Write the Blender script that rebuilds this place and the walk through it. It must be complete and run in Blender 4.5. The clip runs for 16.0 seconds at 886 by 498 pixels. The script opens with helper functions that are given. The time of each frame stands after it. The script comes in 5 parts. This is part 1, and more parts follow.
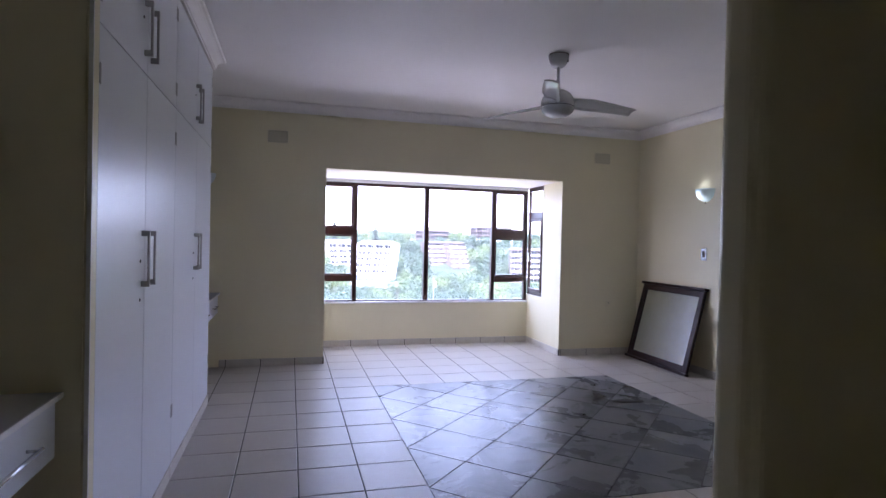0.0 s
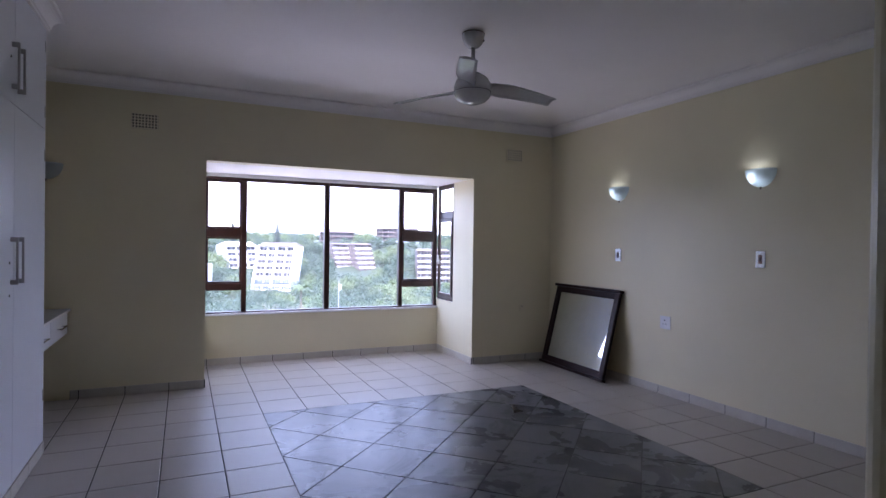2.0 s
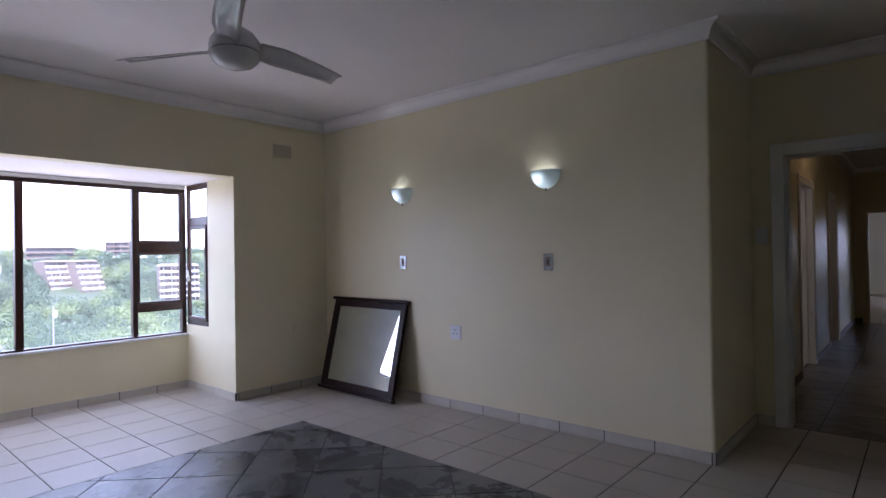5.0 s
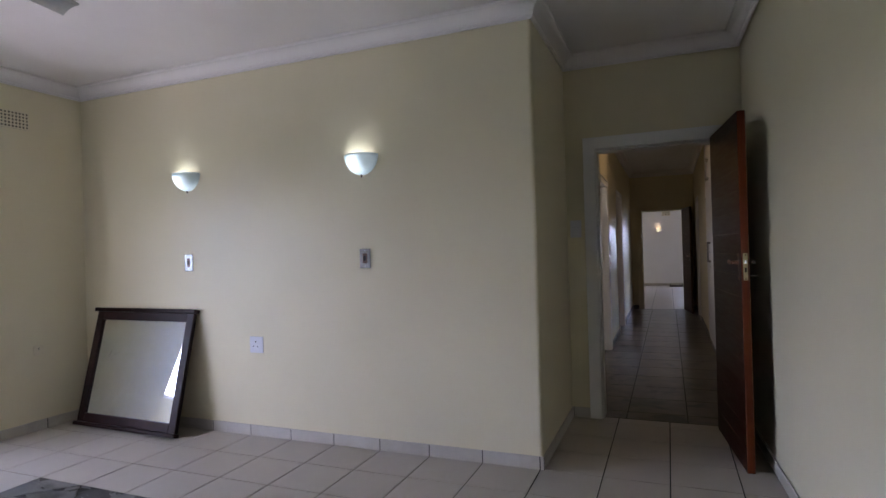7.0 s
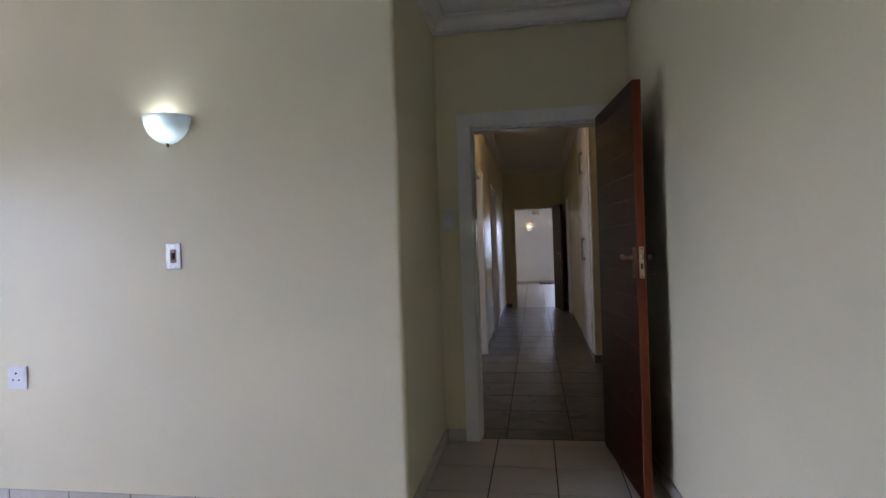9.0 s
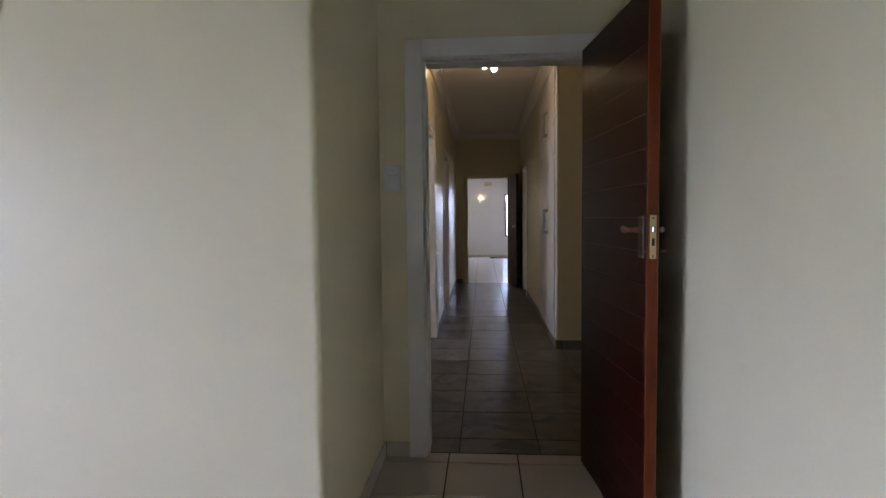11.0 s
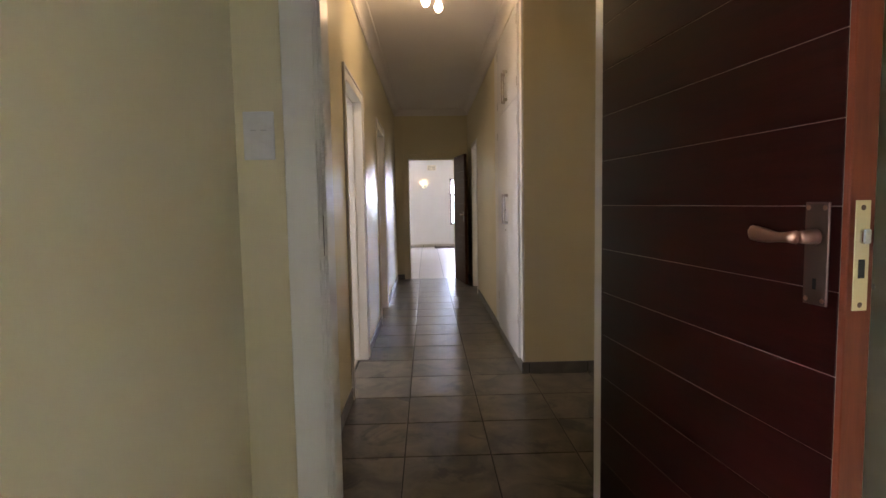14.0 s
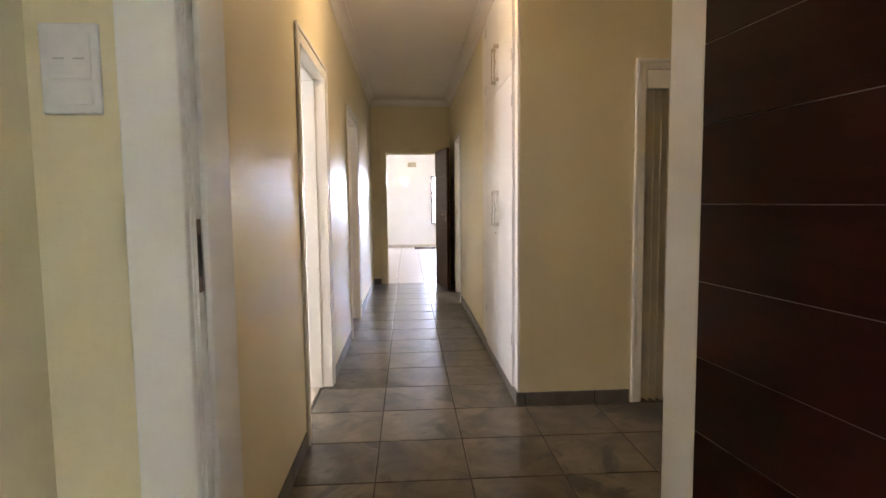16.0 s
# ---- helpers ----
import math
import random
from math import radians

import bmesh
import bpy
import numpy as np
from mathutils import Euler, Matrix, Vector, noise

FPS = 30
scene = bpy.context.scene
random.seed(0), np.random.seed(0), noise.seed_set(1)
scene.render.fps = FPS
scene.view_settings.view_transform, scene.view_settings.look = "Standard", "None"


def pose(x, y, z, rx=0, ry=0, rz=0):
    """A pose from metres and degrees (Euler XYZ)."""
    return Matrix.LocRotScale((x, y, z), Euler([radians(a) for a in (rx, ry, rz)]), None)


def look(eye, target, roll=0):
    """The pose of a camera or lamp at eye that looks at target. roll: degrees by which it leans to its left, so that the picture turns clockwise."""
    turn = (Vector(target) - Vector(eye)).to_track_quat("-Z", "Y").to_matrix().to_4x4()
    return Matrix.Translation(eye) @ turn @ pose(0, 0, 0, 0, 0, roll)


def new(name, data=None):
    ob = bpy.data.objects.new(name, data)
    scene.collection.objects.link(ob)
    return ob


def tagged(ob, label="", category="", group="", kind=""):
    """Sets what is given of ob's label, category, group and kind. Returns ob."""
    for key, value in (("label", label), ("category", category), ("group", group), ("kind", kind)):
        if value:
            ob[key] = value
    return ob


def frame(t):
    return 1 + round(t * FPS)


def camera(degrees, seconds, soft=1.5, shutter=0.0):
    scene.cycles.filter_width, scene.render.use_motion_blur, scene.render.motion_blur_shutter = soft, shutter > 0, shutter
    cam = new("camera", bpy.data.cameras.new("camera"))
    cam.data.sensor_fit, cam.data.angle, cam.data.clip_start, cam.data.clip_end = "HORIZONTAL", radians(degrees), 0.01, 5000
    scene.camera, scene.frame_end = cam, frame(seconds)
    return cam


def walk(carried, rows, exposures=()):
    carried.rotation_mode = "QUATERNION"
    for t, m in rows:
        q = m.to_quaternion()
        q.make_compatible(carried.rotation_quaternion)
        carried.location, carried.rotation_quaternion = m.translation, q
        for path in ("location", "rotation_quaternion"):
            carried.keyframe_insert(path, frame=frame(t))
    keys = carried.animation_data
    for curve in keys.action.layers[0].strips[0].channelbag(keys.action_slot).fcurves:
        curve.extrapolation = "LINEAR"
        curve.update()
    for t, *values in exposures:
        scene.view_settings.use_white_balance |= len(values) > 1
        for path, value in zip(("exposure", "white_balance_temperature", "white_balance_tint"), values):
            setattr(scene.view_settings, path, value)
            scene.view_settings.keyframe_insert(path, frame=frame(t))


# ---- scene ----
cam = camera(76.8, 16.0)
PATH = [
    (0, (1.482, 1.014, 1.335), (2.009, 2.943, 1.309), 1.3),
    (0.5, (1.485, 1.162, 1.341), (2.082, 3.071, 1.317), 1.2),
    (1, (1.506, 1.276, 1.342), (2.203, 3.15, 1.321), 1.1),
    (1.5, (1.575, 1.407, 1.345), (2.355, 3.249, 1.326), 0.9),
    (2, (1.66, 1.539, 1.346), (2.501, 3.354, 1.33), 0.8),
    (2.5, (1.716, 1.636, 1.334), (2.62, 3.42, 1.323), 0.7),
    (3, (1.785, 1.773, 1.347), (2.795, 3.499, 1.338), 0.4),
    (3.5, (1.871, 1.872, 1.368), (3.017, 3.511, 1.353), 0.4),
    (3.7, (1.897, 1.919, 1.354), (3.095, 3.52, 1.348), 0.3),
    (5.8, (2.017, 2.435, 1.323), (3.694, 3.525, 1.332), -1.3),
    (6, (2.099, 2.483, 1.317), (3.812, 3.515, 1.323), -1.3),
    (6.5, (2.229, 2.524, 1.307), (4.022, 3.409, 1.311), -1.5),
    (7, (2.415, 2.528, 1.305), (4.27, 3.276, 1.309), -1.7),
    (7.5, (2.606, 2.518, 1.308), (4.508, 3.136, 1.309), -1.8),
    (8, (2.761, 2.537, 1.302), (4.693, 3.055, 1.301), -1.8),
    (8.5, (2.95, 2.598, 1.291), (4.905, 3.02, 1.286), -1.7),
    (9, (3.151, 2.634, 1.271), (5.125, 2.958, 1.261), -1.9),
    (11.3, (4.077, 2.726, 1.238), (6.069, 2.854, 1.115), -0.9),
    (11.5, (4.175, 2.712, 1.24), (6.167, 2.835, 1.111), -1.5),
    (12, (4.397, 2.708, 1.241), (6.39, 2.793, 1.095), -1.2),
    (12.5, (4.577, 2.714, 1.236), (6.569, 2.774, 1.077), -1.2),
    (13, (4.801, 2.728, 1.24), (6.794, 2.753, 1.078), -1.0),
    (13.5, (4.992, 2.74, 1.241), (6.986, 2.716, 1.078), -1.0),
    (14, (5.192, 2.725, 1.244), (7.185, 2.67, 1.08), -1.0),
    (14.5, (5.374, 2.699, 1.245), (7.366, 2.629, 1.081), -0.8),
    (15, (5.528, 2.682, 1.24), (7.519, 2.601, 1.073), -0.8),
    (15.5, (5.723, 2.696, 1.241), (7.714, 2.598, 1.073), -0.7),
    (16, (5.889, 2.693, 1.238), (7.878, 2.57, 1.069), -0.6),
]
# -- constants --
SKY, SUN = 0.15, 1.7
SCONCE_W, HALL_W = 0.012, 0.25
BAY_W = 0.35
FAN_TURN = 1.0
MIRROR_X, MIRROR_Y, MIRROR_LEAN, MIRROR_TURN = 5.452, 6.401, 13.9, -1.2
# seconds, stops, kelvin, tint
EXPOSURES = [(0.0, 3.35, 6500, 31), (1.5, 2.95, 6450, 31), (3.5, 2.5, 6550, 30), (7.0, 3.7, 6850, 27), (9.0, 4.06, 6700, 25), (12.5, 4.8, 6700, 24), (14.0, 5.42, 7200, 25), (16.0, 6.33, 7200, 23)]
walk(cam, [(t, look(eye, target, roll)) for t, eye, target, roll in PATH], EXPOSURES)

# ---- world, sun, exposure ----
scene.view_settings.exposure = 0.0
world = bpy.data.worlds.new("sky_world")
scene.world = world
world.use_nodes = True
wn = world.node_tree
sky = wn.nodes.new("ShaderNodeTexSky")
sky.sky_type = "NISHITA"
sky.sun_disc = False
sky.sun_elevation = radians(52)
sky.sun_rotation = radians(205)
sky.air_density, sky.dust_density, sky.ozone_density = 1.0, 1.2, 1.0
haze = wn.nodes.new("ShaderNodeMix")        # thin bright cloud over the blue
haze.data_type = "RGBA"
haze.inputs[0].default_value = 0.7
haze.inputs[7].default_value = (5.1, 6.75, 10.2, 1)
wn.links.new(sky.outputs[0], haze.inputs[6])
wn.links.new(haze.outputs[2], wn.nodes["Background"].inputs[0])
wn.nodes["Background"].inputs[1].default_value = SKY
sun_data = bpy.data.lights.new("sun", "SUN")
sun_data.energy, sun_data.angle, sun_data.color = SUN, radians(4), (1.0, 0.95, 0.88)
sun = new("sun", sun_data)
az, el = radians(205), radians(52)
sun.matrix_world = look((0, 0, 60), (-10 * math.sin(az) * math.cos(el), -10 * math.cos(az) * math.cos(el), 60 - 10 * math.sin(el)))


def area_lamp(name, eye, target, w, h, energy, color=(1, 1, 1)):
    d = bpy.data.lights.new(name, "AREA")
    d.shape, d.size, d.size_y, d.energy, d.color = "RECTANGLE", w, h, energy, color
    ob = new(name, d)
    ob.matrix_world = look(eye, target)
    return ob


def point_lamp(name, at, energy, color, radius=0.03):
    d = bpy.data.lights.new(name, "POINT")
    d.energy, d.color, d.shadow_soft_size = energy, color, radius
    ob = new(name, d)
    ob.location = at
    return ob


# added lamps: daylight from unseen windows off the corridor and in the far room
area_lamp("added_daylight_one", (9.3, 6.05, 1.5), (9.3, 3.3, 0.8), 1.7, 1.3, 1.8, (0.86, 0.94, 1.0))
area_lamp("added_daylight_two", (11.6, 6.05, 1.5), (11.6, 3.3, 0.8), 1.5, 1.2, 0.42, (1.0, 0.96, 0.88))
area_lamp("added_daylight_three", (13.1, -0.75, 1.5), (13.1, 2.0, 0.9), 1.2, 1.2, 0.6, (0.95, 0.97, 1.0))
area_lamp("added_daylight_far", (18.0, 5.38, 1.4), (17.6, 2.0, 0.6), 3.2, 1.8, 1.7, (0.96, 1.0, 0.88))

# lamp added as daylight from an unseen bay side window, facing the sconce wall
area_lamp("added_daylight_bay", (1.78, 7.875, 1.20), (4.2, 6.9, 1.22), 0.36, 0.85, BAY_W, (0.86, 0.93, 1.0)).data.spread = radians(115)

# ---- materials ----


def material(name, build):
    m = bpy.data.materials.new(name)
    m.use_nodes = True
    build(m.node_tree, m.node_tree.nodes["Principled BSDF"])
    return m


def add(nt, kind, **kw):
    n = nt.nodes.new(kind)
    for k, v in kw.items():
        n.inputs[k].default_value = v
    return n


def noise_tex(nt, scale, detail=4.0, rough=0.55, coord="Object", stretch=None):
    tc = nt.nodes.new("ShaderNodeTexCoord")
    n = add(nt, "ShaderNodeTexNoise", Scale=scale, Detail=detail, Roughness=rough)
    if stretch:
        mp = nt.nodes.new("ShaderNodeMapping")
        mp.inputs["Scale"].default_value = stretch
        nt.links.new(tc.outputs[coord], mp.inputs[0])
        nt.links.new(mp.outputs[0], n.inputs["Vector"])
    else:
        nt.links.new(tc.outputs[coord], n.inputs["Vector"])
    return n


def ramp(nt, src, stops):
    r = nt.nodes.new("ShaderNodeValToRGB")
    els = r.color_ramp.elements
    while len(els) < len(stops):
        els.new(0.5)
    for e, (p, c) in zip(els, stops):
        e.position, e.color = p, (*c, 1)
    nt.links.new(src, r.inputs[0])
    return r


def mixc(nt, a, b, f, mode="MIX"):
    m = nt.nodes.new("ShaderNodeMix")
    m.data_type, m.blend_type = "RGBA", mode
    for sock, v in ((m.inputs[6], a), (m.inputs[7], b), (m.inputs[0], f)):
        if isinstance(v, (int, float)):
            sock.default_value = v
        elif isinstance(v, tuple):
            sock.default_value = (*v, 1)
        else:
            nt.links.new(v, sock)
    return m.outputs[2]


def bump(nt, bsdf, src, strength, dist):
    b = nt.nodes.new("ShaderNodeBump")
    b.inputs["Strength"].default_value, b.inputs["Distance"].default_value = strength, dist
    nt.links.new(src, b.inputs["Height"])
    nt.links.new(b.outputs[0], bsdf.inputs["Normal"])


def shade_by(nt, src, lo, hi):
    """A factor from lo to hi that follows src, as a grey colour."""
    mr = nt.nodes.new("ShaderNodeMapRange")
    mr.inputs[3].default_value, mr.inputs[4].default_value = lo, hi
    nt.links.new(src, mr.inputs[0])
    return mr.outputs[0]


def paint(name, colour, rough=0.5, fine=220.0, relief=0.12, cloud=0.05, spec=0.32):
    def build(nt, b):
        big = noise_tex(nt, 1.3, 3)
        small = noise_tex(nt, fine, 3)
        dark = tuple(c * (1 - cloud) for c in colour)
        nt.links.new(ramp(nt, big.outputs[0], [(0.3, dark), (0.7, colour)]).outputs[0], b.inputs["Base Color"])
        nt.links.new(shade_by(nt, big.outputs[0], rough - 0.06, rough + 0.06), b.inputs["Roughness"])
        b.inputs["Specular IOR Level"].default_value = spec
        bump(nt, b, small.outputs[0], relief, 0.002)
    return material(name, build)


def tile_mat(name, stops, rough, cloud_scale, vary=0.12, blotch=None, sheen=0.5):
    """Glazed or slate-look tile: clouds that differ from tile to tile."""
    def build(nt, b):
        info = nt.nodes.new("ShaderNodeObjectInfo")
        geo = nt.nodes.new("ShaderNodeNewGeometry")
        tc = nt.nodes.new("ShaderNodeTexCoord")
        comb = nt.nodes.new("ShaderNodeCombineXYZ")
        tot = nt.nodes.new("ShaderNodeMath")
        tot.operation = "ADD"
        nt.links.new(info.outputs["Random"], tot.inputs[0])
        nt.links.new(geo.outputs["Random Per Island"], tot.inputs[1])
        mul = nt.nodes.new("ShaderNodeMath")
        mul.operation, mul.inputs[1].default_value = "MULTIPLY", 57.0
        nt.links.new(tot.outputs[0], mul.inputs[0])
        nt.links.new(mul.outputs[0], comb.inputs[2])
        addv = nt.nodes.new("ShaderNodeVectorMath")
        nt.links.new(tc.outputs["Object"], addv.inputs[0])
        nt.links.new(comb.outputs[0], addv.inputs[1])
        n = add(nt, "ShaderNodeTexNoise", Scale=cloud_scale, Detail=6.0, Roughness=0.6, Distortion=0.6)
        nt.links.new(addv.outputs[0], n.inputs["Vector"])
        col = ramp(nt, n.outputs[0], stops).outputs[0]
        if blotch:
            n2 = add(nt, "ShaderNodeTexNoise", Scale=cloud_scale * 0.6, Detail=5.0, Roughness=0.65, Distortion=1.2)
            nt.links.new(addv.outputs[0], n2.inputs["Vector"])
            f = ramp(nt, n2.outputs[0], [(0.54, (0, 0, 0)), (0.64, (1, 1, 1))]).outputs[0]
            col = mixc(nt, col, blotch, f)
        f = shade_by(nt, tot.outputs[0], 1 - vary, 1 + vary)
        hs = nt.nodes.new("ShaderNodeHueSaturation")
        nt.links.new(f, hs.inputs["Value"])
        nt.links.new(col, hs.inputs["Color"])
        nt.links.new(hs.outputs[0], b.inputs["Base Color"])
        nt.links.new(shade_by(nt, n.outputs[0], rough - 0.08, rough + 0.1), b.inputs["Roughness"])
        b.inputs["Specular IOR Level"].default_value = sheen
        g = noise_tex(nt, 60, 4)
        bump(nt, b, g.outputs[0], 0.10, 0.003)
    return material(name, build)


def metal(name, colour, rough):
    def build(nt, b):
        n = noise_tex(nt, 90, 3, stretch=(1, 1, 8))
        b.inputs["Metallic"].default_value = 1.0
        b.inputs["Base Color"].default_value = (*colour, 1)
        nt.links.new(shade_by(nt, n.outputs[0], rough * 0.7, rough * 1.3), b.inputs["Roughness"])
    return material(name, build)


def wood(name, dark, light, rough, axis=(1, 12, 12), scale=6.0, spec=0.5):
    def build(nt, b):
        b.inputs["Specular IOR Level"].default_value = spec
        n = noise_tex(nt, scale, 6, 0.65, stretch=axis)
        big = noise_tex(nt, 1.7, 3)
        col = ramp(nt, n.outputs[0], [(0.25, dark), (0.75, light)]).outputs[0]
        f = shade_by(nt, big.outputs[0], 0.7, 1.25)
        hs = nt.nodes.new("ShaderNodeHueSaturation")
        nt.links.new(f, hs.inputs["Value"])
        nt.links.new(col, hs.inputs["Color"])
        nt.links.new(hs.outputs[0], b.inputs["Base Color"])
        nt.links.new(shade_by(nt, n.outputs[0], rough - 0.08, rough + 0.1), b.inputs["Roughness"])
        bump(nt, b, n.outputs[0], 0.15, 0.002)
    return material(name, build)


def plain(name, colour, rough, spec=0.5, metallic=0.0):
    def build(nt, b):
        n = noise_tex(nt, 40, 3)
        nt.links.new(ramp(nt, n.outputs[0], [(0.3, tuple(c * 0.93 for c in colour)), (0.7, colour)]).outputs[0], b.inputs["Base Color"])
        b.inputs["Roughness"].default_value, b.inputs["Metallic"].default_value = rough, metallic
        b.inputs["Specular IOR Level"].default_value = spec
    return material(name, build)


def glowing(name, colour, strength):
    def build(nt, b):
        b.inputs["Base Color"].default_value = (0.8, 0.8, 0.8, 1)
        b.inputs["Emission Color"].default_value = (*colour, 1)
        b.inputs["Emission Strength"].default_value = strength
    return material(name, build)


def clear_glass(nt, b):
    out = nt.nodes["Material Output"]
    tr, gl, mx = nt.nodes.new("ShaderNodeBsdfTransparent"), nt.nodes.new("ShaderNodeBsdfGlossy"), nt.nodes.new("ShaderNodeMixShader")
    gl.inputs["Roughness"].default_value = 0.02
    mx.inputs[0].default_value = 0.04
    nt.links.new(tr.outputs[0], mx.inputs[1])
    nt.links.new(gl.outputs[0], mx.inputs[2])
    # pale translucent veil on the pane, standing in for haze over the distance
    haze_veil, mx2 = nt.nodes.new("ShaderNodeBsdfTranslucent"), nt.nodes.new("ShaderNodeMixShader")
    haze_veil.inputs[0].default_value = (0.9, 0.92, 0.95, 1)
    nt.links.new(shade_by(nt, noise_tex(nt, 3.0, 4).outputs[0], 0.004, 0.028), mx2.inputs[0])
    nt.links.new(mx.outputs[0], mx2.inputs[1])
    nt.links.new(haze_veil.outputs[0], mx2.inputs[2])
    nt.links.new(mx2.outputs[0], out.inputs[0])
    nt.nodes.remove(b)


def frosted(nt, b):
    b.inputs["Base Color"].default_value = (0.62, 0.66, 0.68, 1)
    b.inputs["Roughness"].default_value = 0.35
    out = nt.nodes["Material Output"]
    tl, mx = nt.nodes.new("ShaderNodeBsdfTranslucent"), nt.nodes.new("ShaderNodeMixShader")
    tl.inputs[0].default_value = (0.80, 0.88, 0.92, 1)
    mx.inputs[0].default_value = 0.5
    nt.links.new(b.outputs[0], mx.inputs[1])
    nt.links.new(tl.outputs[0], mx.inputs[2])
    nt.links.new(mx.outputs[0], out.inputs[0])


def mirror_mat(nt, b):
    """Silvered glass under an uneven dusty film that scatters the daylight."""
    b.inputs["Base Color"].default_value = (0.84, 0.87, 0.86, 1)
    b.inputs["Metallic"].default_value = 1.0
    b.inputs["Roughness"].default_value = 0.015
    out = nt.nodes["Material Output"]
    film, mx = nt.nodes.new("ShaderNodeBsdfGlossy"), nt.nodes.new("ShaderNodeMixShader")
    film.inputs["Color"].default_value = (0.46, 0.51, 0.54, 1)
    film.inputs["Roughness"].default_value = 0.42
    n = noise_tex(nt, 5, 5, 0.7)
    nt.links.new(shade_by(nt, n.outputs[0], 0.06, 0.30), mx.inputs[0])
    nt.links.new(b.outputs[0], mx.inputs[1])
    nt.links.new(film.outputs[0], mx.inputs[2])
    nt.links.new(mx.outputs[0], out.inputs[0])


WALL = paint("cream_wall_paint", (0.81, 0.735, 0.52), 0.38, cloud=0.06, spec=0.34)
WHITE_WALL = paint("pale_wall_paint", (0.82, 0.81, 0.77), 0.5)
CEIL = paint("white_ceiling_paint", (0.90, 0.865, 0.845), 0.6, 120)
FRAME_WHITE = paint("white_enamel", (0.86, 0.85, 0.82), 0.35, 60, 0.05)
WARD = paint("white_melamine", (0.74, 0.75, 0.78), 0.30, 300, 0.03, 0.02)
DESKTOP = paint("grey_white_melamine", (0.55, 0.55, 0.56), 0.32, 300, 0.03)
CREAM_TILE = tile_mat("cream_tile", [(0.25, (0.43, 0.385, 0.33)), (0.75, (0.465, 0.42, 0.365))], 0.36, 5.0, 0.05, None, 0.22)
SKIRT_TILE = tile_mat("cream_skirting_tile", [(0.3, (0.50, 0.455, 0.39)), (0.7, (0.58, 0.54, 0.47))], 0.4, 5.0, 0.06)
SLATE_TILE = tile_mat("slate_tile", [(0.34, (0.078, 0.078, 0.076)), (0.66, (0.165, 0.163, 0.155))], 0.27, 2.4, 0.12, (0.046, 0.045, 0.044), 0.16)
HALL_TILE = tile_mat("grey_stone_tile", [(0.34, (0.040, 0.034, 0.027)), (0.66, (0.150, 0.128, 0.098))], 0.32, 4.2, 0.12, (0.026, 0.025, 0.025))
HALL_SKIRT = tile_mat("grey_stone_skirting", [(0.3, (0.10, 0.095, 0.09)), (0.7, (0.17, 0.16, 0.15))], 0.4, 5.0, 0.08)
GROUT = plain("dark_grout", (0.035, 0.033, 0.03), 0.9)
GROUT_PALE = plain("pale_grout", (0.36, 0.33, 0.28), 0.85)
CONCRETE = paint("render_concrete", (0.5, 0.48, 0.45), 0.8)
WINDOW_WOOD = wood("dark_meranti", (0.022, 0.007, 0.004), (0.06, 0.018, 0.011), 0.35, (3, 3, 1), 8)
DOOR_WOOD = wood("mahogany_door", (0.014, 0.0022, 0.0016), (0.036, 0.0052, 0.0034), 0.34, (1.2, 12, 12), 5, 0.14)
GROOVE = plain("pale_groove", (0.22, 0.175, 0.145), 0.8)
DOOR_EDGE = wood("raw_meranti_edge", (0.125, 0.025, 0.008), (0.20, 0.043, 0.013), 0.5, (12, 12, 1), 5, 0.2)
FAR_DOOR = wood("brown_door", (0.055, 0.022, 0.013), (0.11, 0.048, 0.029), 0.6, (1.2, 12, 12), 5, 0.06)
MIRROR_FRAME = wood("dark_mirror_frame", (0.014, 0.005, 0.004), (0.036, 0.012, 0.010), 0.42, (2, 2, 2), 9, 0.2)
STEEL = metal("brushed_steel", (0.42, 0.41, 0.40), 0.34)
CHROME = metal("chrome", (0.62, 0.62, 0.63), 0.22)
PLATE_CHROME = metal("switch_chrome", (0.30, 0.31, 0.33), 0.24)
BRASS = metal("worn_brass", (0.58, 0.47, 0.27), 0.38)
DULL_BRASS = metal("dull_bronze", (0.15, 0.10, 0.08), 0.42)
COPPERY = metal("worn_lever", (0.36, 0.20, 0.14), 0.45)
FAN_WHITE = plain("white_fan_enamel", (0.66, 0.65, 0.65), 0.05, 1.0)
PLASTIC = plain("white_plastic", (0.78, 0.78, 0.79), 0.35)
BLACK = plain("black_hole", (0.012, 0.011, 0.010), 0.7)
VENT = plain("vent_plaster", (0.80, 0.72, 0.52), 0.5)
MATTING = plain("dark_door_mat", (0.06, 0.04, 0.03), 0.95)
CURTAIN = plain("cream_vinyl", (0.70, 0.63, 0.50), 0.4)
GLASS = material("window_glass", clear_glass)
FROST = material("frosted_glass", frosted)
MIRROR = material("mirror_glass", mirror_mat)
BULB_COOL = glowing("cool_bulb", (0.80, 0.95, 1.0), 1.3)
BULB_WARM = glowing("warm_bulb", (1.0, 0.80, 0.50), 0.45)

# ---- mesh helpers ----


def mesh_of(bm, name, mat):
    me = bpy.data.meshes.new(name)
    bmesh.ops.recalc_face_normals(bm, faces=bm.faces[:])
    bm.to_mesh(me)
    bm.free()
    me.materials.append(mat)
    return me


def part(name, bm, mat, parent=None, label="", soft=False):
    me = mesh_of(bm, name, mat)
    if soft:
        me.shade_smooth()
    ob = new(name, me)
    if parent:
        ob.parent = parent
    if label:
        ob["label"] = label
    return ob


def thing(name, at, label, category, group="", rz=0.0):
    ob = new(name)
    ob.empty_display_size = 0.05
    ob.matrix_world = pose(*at, 0, 0, rz)
    return tagged(ob, label, category, group)


